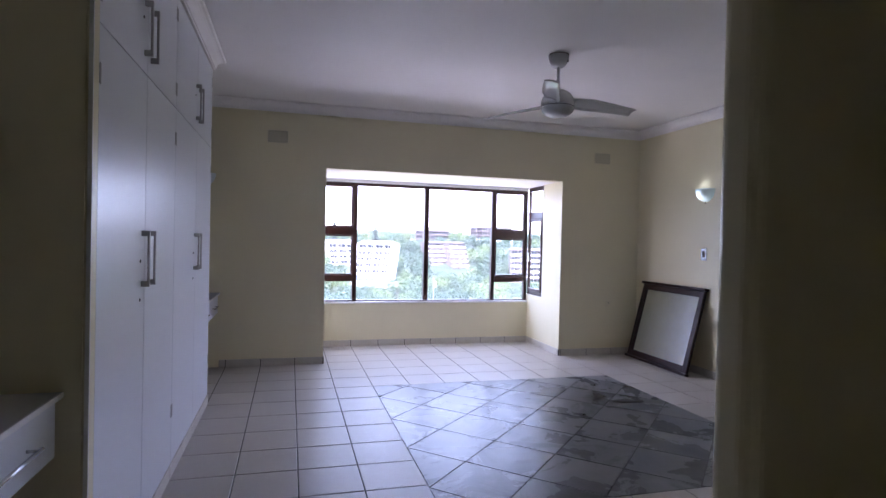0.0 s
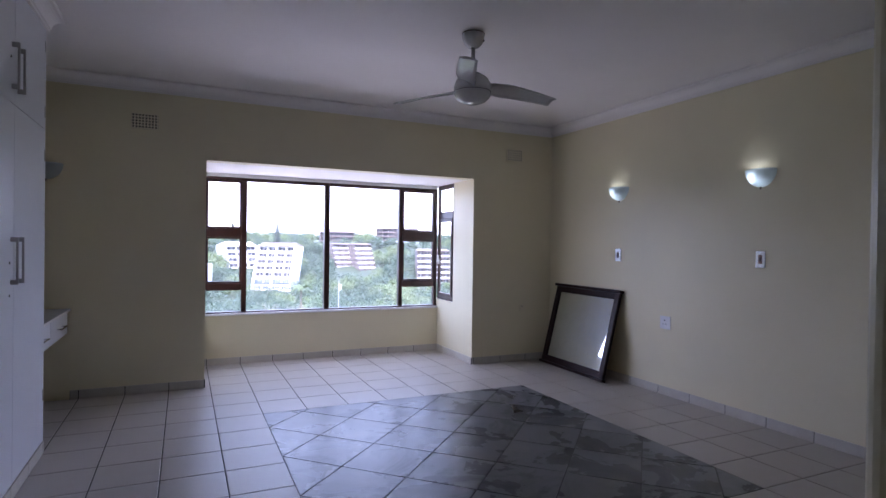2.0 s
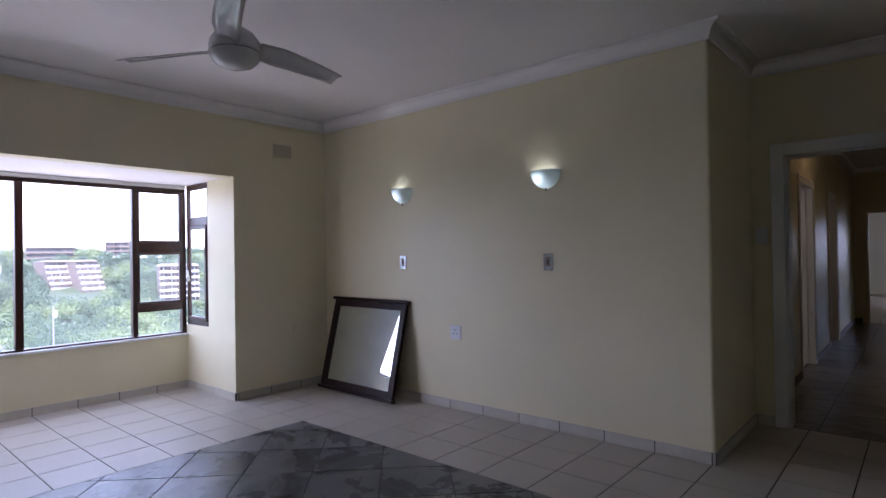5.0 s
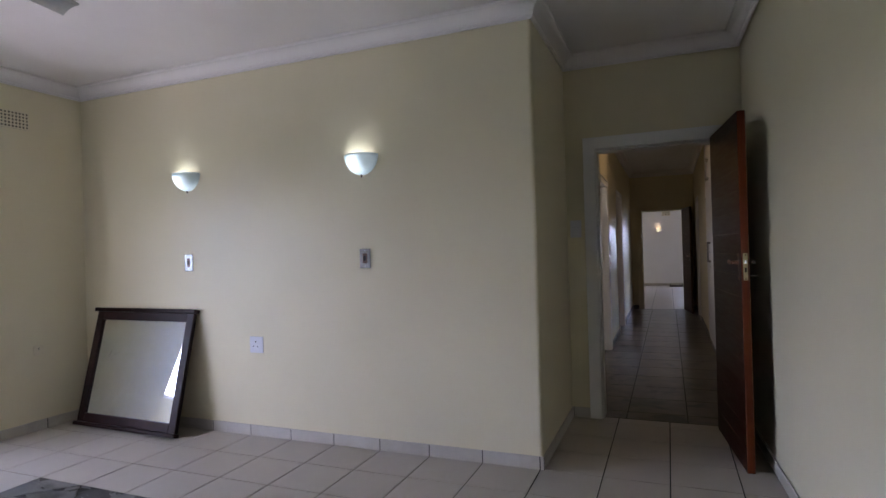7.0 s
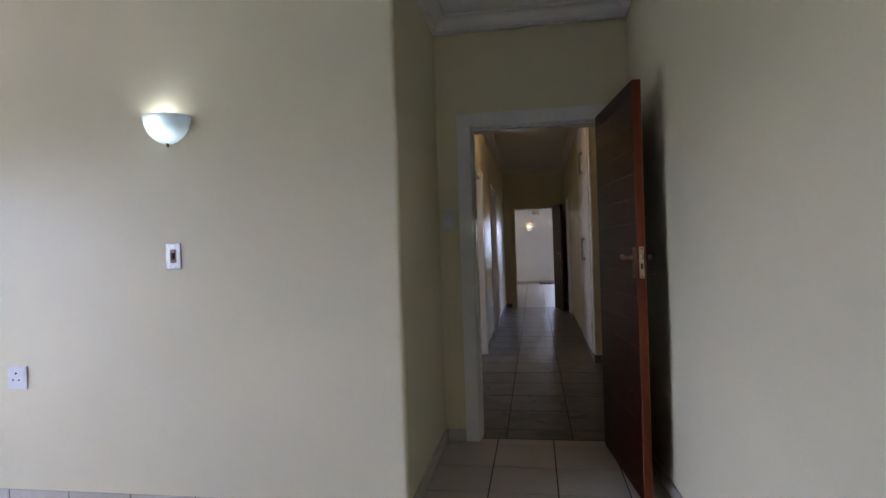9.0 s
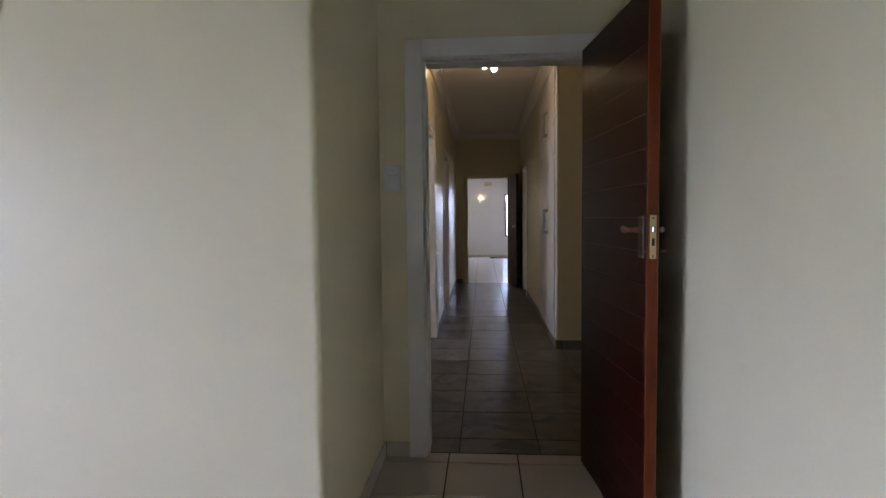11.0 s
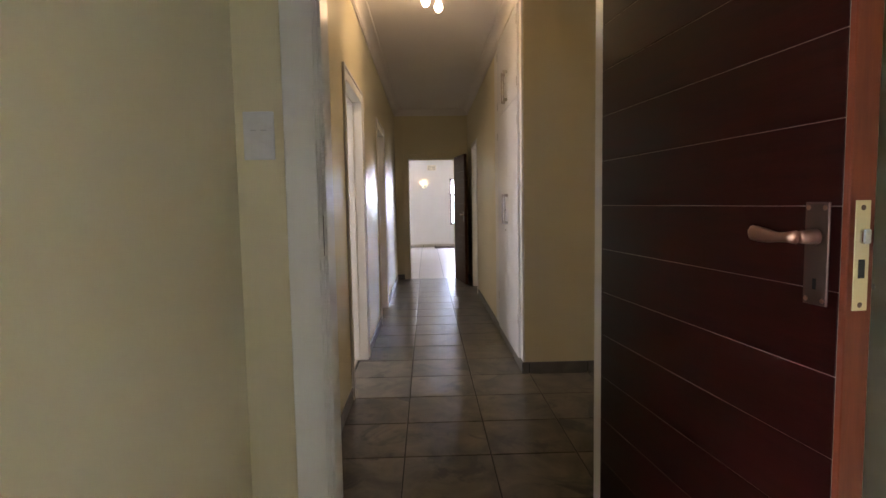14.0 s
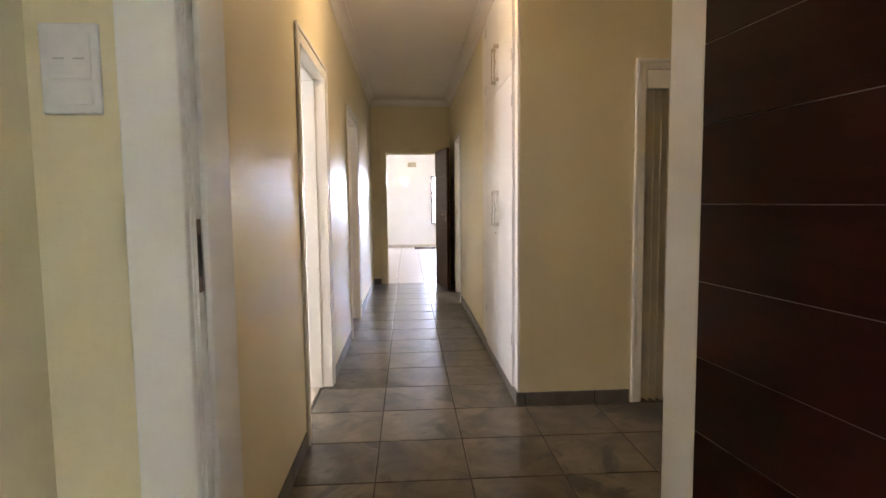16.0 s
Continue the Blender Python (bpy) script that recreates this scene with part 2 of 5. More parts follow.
def structure(name, bm, mat, label, category, soft=False):
    return tagged(part(name, bm, mat, None, "", soft), label, category, kind="structure")


def box(bm, x0, x1, y0, y1, z0, z1, bevel=0.0, segs=1):
    m = Matrix.LocRotScale(((x0 + x1) / 2, (y0 + y1) / 2, (z0 + z1) / 2), None, (abs(x1 - x0), abs(y1 - y0), abs(z1 - z0)))
    r = bmesh.ops.create_cube(bm, size=1.0, matrix=m)
    if bevel:
        es = {e for v in r["verts"] for e in v.link_edges}
        bmesh.ops.bevel(bm, geom=list(es), offset=bevel, segments=segs, affect="EDGES", profile=0.5)
    return bm


def B(*a, **k):
    return box(bmesh.new(), *a, **k)


def prism(bm, pts, z0, z1):
    lo = [bm.verts.new((x, y, z0)) for x, y in pts]
    hi = [bm.verts.new((x, y, z1)) for x, y in pts]
    bm.faces.new(lo[::-1])
    bm.faces.new(hi)
    n = len(pts)
    for i in range(n):
        bm.faces.new((lo[i], lo[(i + 1) % n], hi[(i + 1) % n], hi[i]))
    return bm


def arc(cx, cy, r, a0, a1, n=6):
    return [(cx + r * math.cos(radians(a0 + (a1 - a0) * i / n)), cy + r * math.sin(radians(a0 + (a1 - a0) * i / n))) for i in range(n + 1)]


def cyl(bm, p0, p1, r0, r1=None, n=16):
    r1 = r0 if r1 is None else r1
    a, b = Vector(p0), Vector(p1)
    m = Matrix.Translation((a + b) / 2) @ (b - a).to_track_quat("Z", "Y").to_matrix().to_4x4()
    bmesh.ops.create_cone(bm, cap_ends=True, segments=n, radius1=r0, radius2=r1, depth=(b - a).length, matrix=m)
    return bm


def lathe(bm, profile, n=24, a0=0.0, a1=360.0, centre=(0, 0, 0)):
    """Turns (radius, z) pairs about the z axis."""
    full = abs(a1 - a0) >= 359.9
    cols = []
    for i in range(n if full else n + 1):
        a = radians(a0 + (a1 - a0) * i / n)
        cols.append([bm.verts.new((centre[0] + r * math.cos(a), centre[1] + r * math.sin(a), centre[2] + z)) for r, z in profile])
    for i in range(n):
        c, d = cols[i], cols[(i + 1) % len(cols)]
        for j in range(len(profile) - 1):
            bm.faces.new((c[j], d[j], d[j + 1], c[j + 1]))
    bmesh.ops.remove_doubles(bm, verts=bm.verts[:], dist=1e-5)
    return bm


# ---- the large structure ----
H = 2.75          # ceiling height
XM, YW = 5.665, 7.106      # wall with the sconces; wall with the bay
XD0, XD1 = 6.76, 6.91      # wall with the bedroom door
YL, YR = 3.225, 2.045      # corridor walls
XE = 14.36                 # end of the corridor
BX0, BX1, BY, BZ = 1.84, 4.612, 8.065, 2.09   # bay

bm = bmesh.new()
prism(bm, [(0.10, -0.65), (0.25, -0.5), (0.25, YW), (0.10, YW + 0.15)], -0.02, H)
structure("wall_west", bm, WALL, "cream painted wall behind the white wardrobes", "wall")
bm = B(0.25, BX0, YW, YW + 0.15, -0.02, H)
box(bm, BX1, XM, YW, YW + 0.15, -0.02, H)
box(bm, BX0, BX1, YW, YW + 0.15, BZ, H)
structure("wall_north", bm, WALL, "cream painted wall with a wide bay opening", "wall")
bm = B(BX0 - 0.15, BX0, YW + 0.15, 7.615, -0.02, BZ)
box(bm, BX0 - 0.15, BX0, 7.615, BY + 0.16, -0.02, 0.65)
box(bm, BX0, BX1, BY, BY + 0.16, -0.02, 0.535)
box(bm, BX1, BX1 + 0.15, YW + 0.15, 7.615, -0.02, BZ)
box(bm, BX1, BX1 + 0.15, 7.615, BY + 0.16, -0.02, 0.65)
structure("wall_bay", bm, WALL, "cream painted low wall under the bay window", "wall")
structure("ceiling_bay", B(BX0 - 0.15, BX1 + 0.15, YW + 0.15, BY + 0.3, BZ, BZ + 0.12), CEIL, "white plaster soffit of the bay", "ceiling")
R = 0.02
bm = prism(bmesh.new(), [(XM, YW + 0.15)] + arc(XM + R, 3.245 + R, R, 180, 270) + [(XD0, 3.245), (XD0, 3.395), (XM + 0.15, 3.395), (XM + 0.15, YW + 0.15)], -0.02, H)
structure("wall_east", bm, WALL, "cream painted wall with two lit sconces, rounded corner", "wall")
WE, WF, WN = 2.19, 1.83, 1.735     # free end of the wall that the camera walks round
bm = prism(bmesh.new(), arc(WE + 0.03, WN + 0.03, 0.03, 270, 180) + arc(WE + 0.03, WF - 0.03, 0.03, 180, 90) + [(XD0, 2.035), (XD0, 1.88), (3.6, WN)], -0.02, H)
structure("wall_south", bm, WALL, "cream painted wall beside the open door, rounded end", "wall")
bm = B(XD0, XD1, 3.07, 3.395, -0.02, H)
box(bm, XD0, XD1, 0.3, 2.12, -0.02, H)
box(bm, XD0, XD1, 2.12, 3.07, 2.07, H)
structure("wall_door", bm, WALL, "cream painted wall round the bedroom door", "wall")
bm = B(0.25, 3.6, -0.65, -0.5, -0.02, H)
box(bm, 3.6, 3.75, -0.65, 1.70, -0.02, H)
structure("wall_dressing", bm, WALL, "plain cream painted wall closing the dressing space", "wall")


def wall_x(bm, x0, x1, y0, y1, openings, top=2.05):
    """A wall along x with door openings [(from, to)]."""
    x = x0
    for a, b in openings:
        box(bm, x, a, y0, y1, -0.02, H)
        box(bm, a, b, y0, y1, top, H)
        x = b
    box(bm, x, x1, y0, y1, -0.02, H)
    return bm


D1, D2, D3 = (8.74, 9.63), (11.0, 11.86), (12.72, 13.48)
structure("wall_corridor_north", wall_x(bmesh.new(), XD1, XE, YL, YL + 0.15, [D1, D2]), WALL, "cream painted corridor wall with two doorways", "wall")
structure("wall_corridor_south", wall_x(bmesh.new(), 10.62, XE, YR - 0.15, YR, [D3]), WALL, "cream painted corridor wall beside the linen cupboard", "wall")
XC = 9.155
bm = B(XC, XC + 0.13, 1.33, YR - 0.012, -0.02, H)
box(bm, XC, XC + 0.13, 0.3, 0.52, -0.02, H)
box(bm, XC, XC + 0.13, 0.52, 1.33, 2.02, H)
structure("wall_lobby_east", bm, WALL, "cream painted wall with a folding-door opening", "wall")
bm = B(XD1, XC + 0.13, 0.15, 0.3, -0.02, H)
structure("wall_lobby_south", bm, WALL, "plain cream wall closing the lobby", "wall")
bm = B(XC + 0.13, 10.62, 0.15, 0.3, -0.02, H)
box(bm, 10.62, 10.77, 0.15, YR - 0.15, -0.02, H)
box(bm, XC + 0.13, 10.62, 1.36, 1.46, -0.02, H)
structure("wall_closet", bm, WALL, "plain cream walls of the small room behind the folding door", "wall")
FDL, FDR, FDT = 3.03, 2.25, 1.985     # far doorway
bm = B(XE, XE + 0.15, FDL, 5.4, -0.02, H)
box(bm, XE, XE + 0.15, -0.9, FDR, -0.02, H)
box(bm, XE, XE + 0.15, FDR, FDL, FDT, H)
structure("wall_corridor_end", bm, WALL, "cream painted wall round the far doorway", "wall")
XF = 21.15
bm = B(XF, XF + 0.15, 2.06, 5.55, -0.02, H)
box(bm, XF, XF + 0.15, -1.05, 0.6, -0.02, H)
box(bm, XF, XF + 0.15, 0.6, 2.06, -0.02, 0.62)
box(bm, XF, XF + 0.15, 0.6, 2.06, 1.93, H)
box(bm, XE + 0.15, XF, -1.05, -0.9, -0.02, H)
box(bm, XE + 0.15, XF, 5.4, 5.55, -0.02, H)
structure("wall_far_room", bm, WHITE_WALL, "bright pale walls of the far room", "wall")
bm = B(7.9, 8.02, YL + 0.15, 6.1, -0.02, H)
box(bm, 10.4, 10.52, YL + 0.15, 6.1, -0.02, H)
box(bm, 13.2, 13.32, YL + 0.15, 6.1, -0.02, H)
box(bm, 7.9, 13.32, 6.1, 6.22, -0.02, H)
box(bm, 12.0, 12.12, -0.8, YR - 0.15, -0.02, H)
box(bm, 12.0, XE, -0.92, -0.8, -0.02, H)
structure("wall_side_rooms", bm, WHITE_WALL, "plain pale walls of the rooms off the corridor", "wall")
structure("ceiling", B(0.1, XF + 0.15, -1.05, YW + 0.15, H, H + 0.15), CEIL, "smooth white painted ceiling", "ceiling")
floor = structure("floor", B(0.1, XF + 0.15, -1.05, BY + 0.16, -0.2, -0.004), GROUT, "tiled floor, cream tiles with dark joints", "floor")

# cornice
CORN = [(0.0, 2.648), (0.014, 2.648), (0.014, 2.660), (0.022, 2.664)] + [(0.022 + 0.062 * (1 - math.cos(radians(a))), 2.664 + 0.066 * math.sin(radians(a))) for a in (15, 30, 45, 60, 75, 90)] + [(0.088, 2.738), (0.088, H - 0.002), (0.0, H - 0.002)]


def cornice(p, q, inward, ends=(1, 1), label="white plaster coved cornice"):
    """Cove from p to q; ends: 1 at an inner corner, -1 at an outer one, 0 square."""
    p, q, n = Vector((*p, 0)), Vector((*q, 0)), Vector((*inward, 0))
    d = (q - p).normalized()
    bm = bmesh.new()
    a = [bm.verts.new(p + n * o + d * (o * ends[0]) + Vector((0, 0, z))) for o, z in CORN]
    b = [bm.verts.new(q + n * o - d * (o * ends[1]) + Vector((0, 0, z))) for o, z in CORN]
    bm.faces.new(a[::-1])
    bm.faces.new(b)
    for i in range(len(a)):
        j = (i + 1) % len(a)
        bm.faces.new((a[i], a[j], b[j], b[i]))
    return structure("trim", bm, CEIL, label, "cornice")


cornice((0.25, YW), (XM, YW), (0, -1))
cornice((XM, 3.245), (XM, YW), (-1, 0), (-1, 1))
cornice((XM, 3.245), (XD0, 3.245), (0, -1), (-1, 1))
cornice((XD0, 2.035), (XD0, 3.245), (-1, 0))
cornice((WE, WF + 0.09), (XD0, 2.035 + 0.005), (0, 1), (0, 1))
cornice((0.867, 3.056), (0.867, 5.775), (1, 0), (-1, -1))
cornice((XD1, YL), (XE, YL), (0, -1))
cornice((XC, YR), (XE, YR), (0, 1), (-1, 1))
cornice((XE, YR), (XE, YL), (-1, 0))
cornice((XC, 0.3), (XC, YR), (-1, 0), (1, -1))

# ---- door frames ----


def door_frame(name, label, axis, w0, w1, a, b, top, face=0.05, lip=0.012, mat=None):
    """Pressed frame that wraps a wall from w0 to w1 (its faces) round an opening a..b."""
    mat = mat or FRAME_WHITE
    ob = tagged(new(name), label, "door frame", kind="structure")

    def bar(nm, u0, u1, z0, z1, v0, v1):
        bm = bmesh.new()
        if axis == "x":
            box(bm, v0, v1, u0, u1, z0, z1, 0.006, 2)
        else:
            box(bm, u0, u1, v0, v1, z0, z1, 0.006, 2)
        part(nm, bm, mat, ob)
    o = face
    bar("jamb", a - o, a + 0.012, 0, top + o, w0 - lip, w1 + lip)
    bar("jamb", b - 0.012, b + o, 0, top + o, w0 - lip, w1 + lip)
    bar("head", a + 0.0125, b - 0.0125, top - 0.012, top + o, w0 - lip, w1 + lip)
    bar("rebate", a + 0.0125, a + 0.024, 0, top - 0.0125, w0 + 0.055, w1 - 0.01)
    bar("rebate", b - 0.024, b - 0.0125, 0, top - 0.0125, w0 + 0.055, w1 - 0.01)
    bar("rebate", a + 0.0245, b - 0.0245, top - 0.024, top - 0.0125, w0 + 0.055, w1 - 0.01)
    bar("architrave", a - o - 0.022, a - o - 0.0005, 0, top + o, w0 - lip - 0.006, w0 - 0.0005)
    bar("architrave", b + o + 0.0005, b + o + 0.022, 0, top + o, w0 - lip - 0.006, w0 - 0.0005)
    bar("architrave", a - o - 0.022, b + o + 0.022, top + o + 0.0005, top + o + 0.022, w0 - lip - 0.006, w0 - 0.0005)
    return ob


bed_frame = tagged(new("door_frame_1"), "white painted door frame of the bedroom, worn strike plate", "door frame", kind="structure")
A0, A1, AT = 2.193, 3.020, 2.027      # lining faces and head
for nm, y0, y1, z0, z1, x0, x1 in (
        ("face_board", A1 + 0.003, A1 + 0.090, 0.0, AT + 0.092, 6.741, 6.7595), ("face_board", A0 - 0.090, A0 - 0.003, 0.0, AT + 0.092, 6.741, 6.7595),
        ("face_board", A0 - 0.0025, A1 + 0.0025, AT + 0.004, AT + 0.092, 6.741, 6.7595),
        ("lining", A1, A1 + 0.0495, 0.0, AT, 6.760, 6.922), ("lining", A0 - 0.064, A0, 0.0, AT, 6.760, 6.922), ("lining", A0 - 0.064, A1 + 0.0495, AT + 0.0003, AT + 0.0515, 6.760, 6.922),
        ("bead", A1 - 0.0045, A1 - 0.0003, 0.0, AT - 0.001, 6.760, 6.766), ("bead", A0 + 0.0003, A0 + 0.0045, 0.0, AT - 0.001, 6.760, 6.766),
        ("stop", A1 - 0.010, A1 - 0.0003, 0.0, AT - 0.0115, 6.797, 6.922), ("stop", A0 + 0.0003, A0 + 0.010, 0.0, AT - 0.0115, 6.797, 6.922), ("stop", A0 + 0.0003, A1 - 0.0003, AT - 0.011, AT, 6.797, 6.922)):
    part(nm, B(x0, x1, y0, y1, z0, z1, 0.0025, 2), FRAME_WHITE, bed_frame)
part("strike_plate", B(6.768, 6.790, A1 - 0.0016, A1 - 0.0004, 1.10, 1.215), DULL_BRASS, bed_frame, "worn dark strike plate")
part("keeper", B(6.773, 6.785, A1 - 0.0026, A1 - 0.0018, 1.125, 1.19), BLACK, bed_frame, "dark latch hole")
door_frame("door_frame_2", "white painted doorway off the corridor", "y", YL, YL + 0.15, D1[0] + 0.012, D1[1] - 0.012, 2.04, 0.05, 0.012)
door_frame("door_frame_3", "cream white doorway further along the corridor", "y", YL, YL + 0.15, D2[0] + 0.012, D2[1] - 0.012, 2.04, 0.05, 0.012)
door_frame("door_frame_4", "white doorway opposite the side rooms", "y", YR - 0.15, YR, D3[0] + 0.012, D3[1] - 0.012, 2.04, 0.05, 0.012)
door_frame("door_frame_5", "cream painted frame of the far doorway", "x", XE, XE + 0.15, FDR, FDL, FDT - 0.01, 0.055, 0.012, WALL)
fold_frame = door_frame("door_frame_6", "white painted frame with a deep head over a folding door", "x", XC, XC + 0.13, 0.54, 1.30, 2.005, 0.03, 0.012)
part("pelmet", B(XC - 0.018, XC + 0.06, 0.553, 1.287, 1.885, 1.99, 0.004), FRAME_WHITE, fold_frame)

# ---- doors ----


def lever_set(parent, x, y, z, out, mat_plate, mat_lever, way):
    """A long back plate with a drooping lever; out: +1 or -1 along y."""
    pl = part("handle_plate", B(x - 0.022, x + 0.022, y, y + out * 0.004, z - 0.075, z + 0.075, 0.0015), mat_plate, parent, "dull metal back plate with four screws")
    for dx in (-0.015, 0.015):
        for dz in (-0.067, 0.067):
            part("screw", cyl(bmesh.new(), (x + dx, y + out * 0.004, z + dz), (x + dx, y + out * 0.0055, z + dz), 0.004, 0.003, 10), mat_lever, pl)
    part("keyhole", B(x - 0.003, x + 0.003, y + out * 0.0041, y + out * 0.0048, z - 0.052, z - 0.036), BLACK, pl)
    bm = cyl(bmesh.new(), (x, y + out * 0.004, z + 0.025), (x, y + out * 0.03, z + 0.025), 0.012, 0.009, 14)
    prof = [(0.0, 0.000, 0.010), (0.02, -0.001, 0.0075), (0.035, -0.002, 0.0075), (0.055, -0.001, 0.0105), (0.08, 0.001, 0.0125), (0.092, 0.002, 0.0120), (0.098, 0.003, 0.006)]
    rings = []
    for s, dz, r in prof:
        ring = [bm.verts.new((x + way * s, y + out * (0.036 + 0.65 * r * math.cos(a)), z + 0.025 + dz + r * math.sin(a))) for a in [i * math.tau / 12 for i in range(12)]]
        rings.append(ring)
    for r0, r1 in zip(rings, rings[1:]):
        for i in range(12):
            bm.faces.new((r0[i], r0[(i + 1) % 12], r1[(i + 1) % 12], r1[i]))
    bm.faces.new(rings[0])
    bm.faces.new(rings[-1])
    part("lever", bm, mat_lever, parent, "worn coppery lever handle", True)


# a door of horizontal boards: its own x runs from the hinge to the free edge
def plank_door(name, label, hinge, length, height, thick, rz, plank, first, wood_mat, edge_mat, lock=True, lz=1.155, groove_mat=None):
    groove_mat = groove_mat or GROOVE
    ob = thing(name, (*hinge, 0.006), label, "door", rz=rz)
    part("core", B(0.0, length - 0.012, -thick + 0.0012, -0.0012, 0.0, height), groove_mat, ob, "paler wood seen in the grooves")
    part("edge", B(length - 0.0118, length, -thick + 0.0005, -0.0005, 0.0, height, 0.0015), edge_mat, ob, "raw reddish edge of the door")
    cuts = [first + plank * k for k in range(-20, 20) if 0.03 < first + plank * k < height - 0.03]
    for z0, z1 in zip([0.0] + cuts, cuts + [height]):
        for side in (0, 1):
            y0, y1 = ((-0.0034, 0.0) if side == 0 else (-thick, -thick + 0.0034))
            part("plank", B(0.0, length - 0.0122, y0, y1, z0 + 0.0006, z1 - 0.0006, 0.0006), wood_mat, ob)
    if lock:
        pl = part("lock_plate", B(length, length + 0.0015, -thick / 2 - 0.0115, -thick / 2 + 0.0115, lz - 0.075, lz + 0.077, 0.0005), BRASS, ob, "brass lock face with paint specks")
        part("latch", B(length + 0.0015, length + 0.011, -thick / 2 - 0.006, -thick / 2 + 0.006, lz + 0.018, lz + 0.038, 0.002), CHROME, pl, "bright spring latch")
        part("deadbolt", B(length + 0.0015, length + 0.0022, -thick / 2 - 0.005, -thick / 2 + 0.005, lz - 0.03, lz - 0.004), BLACK, pl)
        for dz in (-0.067, 0.067):
            part("screw", cyl(bmesh.new(), (length + 0.0015, -thick / 2, lz + dz), (length + 0.0024, -thick / 2, lz + dz), 0.004, 0.003, 10), DULL_BRASS, pl)
    lever_set(ob, length - 0.050, 0.0, lz, 1, CHROME, CHROME, -1)
    lever_set(ob, length - 0.050, -thick, lz, -1, DULL_BRASS, COPPERY, -1)
    for z0 in (0.2, height - 0.3):
        part("hinge", cyl(bmesh.new(), (-0.006, 0.004, z0), (-0.006, 0.004, z0 + 0.09), 0.006, 0.006, 10), STEEL, ob)
    return ob


bed_door = plank_door("door_1", "open dark mahogany door of horizontal boards, reddish edge", (6.735, 2.199), 0.80, 2.03, 0.042, 180 + 6.3, 0.1205, 1.23 - 0.006, DOOR_WOOD, DOOR_EDGE)
part("key", B(0.735, 0.755, 0.006, 0.05, 1.10, 1.108, 0.001), CHROME, bed_door, "bright key left in the lock")
plank_door("door_2", "open dark wooden door at the end of the corridor", (14.342, 2.232), 0.74, 1.965, 0.042, 180 + 9.0, 0.1205, 1.23 - 0.006, FAR_DOOR, FAR_DOOR, lock=False, lz=1.03)

# ---- built-in cupboards ----


def bar_handle(parent, x, z0, z1, proud=0.034):
    """A flat D handle on a door front that looks along -y."""
    bm = B(x - 0.006, x + 0.006, -0.018 - proud, -0.018 - proud + 0.010, z0, z1, 0.0015)
    for z in (z0 + 0.012, z1 - 0.012):
        box(bm, x - 0.006, x + 0.006, -0.018 - proud + 0.009, -0.018, z - 0.012, z + 0.012, 0.001)
    part("handle", bm, STEEL, parent, "brushed steel bar handle")


def cupboard(name, label, at, rz, doors, z0, zs, z1, depth, handles, locks, group=""):
    """Doors [(from, to, side of the handle)] in two rows, fronts looking along -y."""
    ob = thing(name, at, label, "wardrobe", group, rz)
    w0, w1 = doors[0][0], doors[-1][1]
    part("body", B(w0 + 0.002, w1 - 0.002, 0.0, depth, z0 - 0.005, z1), WARD, ob)
    for a, b, side in doors:
        for lo, hi, hz in ((z0, zs, handles[0]), (zs, z1, handles[1])):
            d = part("door", B(a + 0.002, b - 0.002, -0.018, -0.0005, lo + 0.002, hi - 0.002, 0.0015), WARD, ob)
            hx = b - 0.055 if side > 0 else a + 0.055
            bar_handle(d, hx, *hz)
            hxx = a + 0.012 if side > 0 else b - 0.012
            for hz0 in ((lo + 0.26, hi - 0.2) if hi - lo > 1 else (lo + 0.07, hi - 0.14)):
                part("hinge", B(hxx - 0.007, hxx + 0.007, -0.0205, -0.018, hz0, hz0 + 0.07, 0.001), STEEL, d)
            if side > 0:
                for kz in ((hz[0] + hz[1]) / 2 - 0.01, hz[0] - 0.055) if hi == zs else ((hz[0] + hz[1]) / 2 + 0.04,):
                    bm = cyl(bmesh.new(), (hx - 0.02, -0.018, kz), (hx - 0.02, -0.0205, kz), 0.007, 0.006, 12)
                    part("keyhole", bm, BLACK, d, "small dark lock")
    return ob


WX = 0.867
cupboard("wardrobe", "tall white built-in wardrobe, doors closed, steel bar handles", (WX - 0.018, 3.056, 0), 90, [(0.03, 0.665, 1), (0.665, 1.30, -1)], 0.078, 2.03, 2.645, 0.595, ((1.113, 1.354), (2.10, 2.335)), True, "built-in wardrobes")
cupboard("wardrobe", "tall white built-in wardrobe beside the dressing shelf", (WX - 0.018, 4.356, 0), 90, [(0.0, 0.71, 1), (0.71, 1.40, -1)], 0.078, 2.03, 2.645, 0.595, ((1.113, 1.354), (2.10, 2.335)), True, "built-in wardrobes")
bm = B(0.25, WX - 0.0185, 3.028, 3.054, 0.0, 2.645)
box(bm, WX - 0.0180, WX + 0.002, 3.028, 3.083, 0.0, 2.645, 0.002)
structure("trim_wardrobe_side", bm, WALL, "painted side panel and white edge of the wardrobe", "panel")
structure("trim_wardrobe_edge", B(WX - 0.01, WX + 0.004, 3.022, 3.0275, 0.0, 2.645, 0.001), FRAME_WHITE, "white edge strip of the wardrobe", "trim")
structure("trim_wardrobe_end", B(0.25, WX - 0.002, 5.757, 5.775, 0.0, 2.645), WARD, "white side panel of the wardrobe", "panel")
hall = cupboard("linen_cupboard", "white built-in linen cupboard in the corridor, doors closed", (10.60, YR - 0.018 + 0.02, 0), 180, [(0.24, 0.80, 1), (0.80, 1.35, -1)], 0.085, 2.0, 2.645, 0.53, ((1.065, 1.31), (2.05, 2.295)), True)
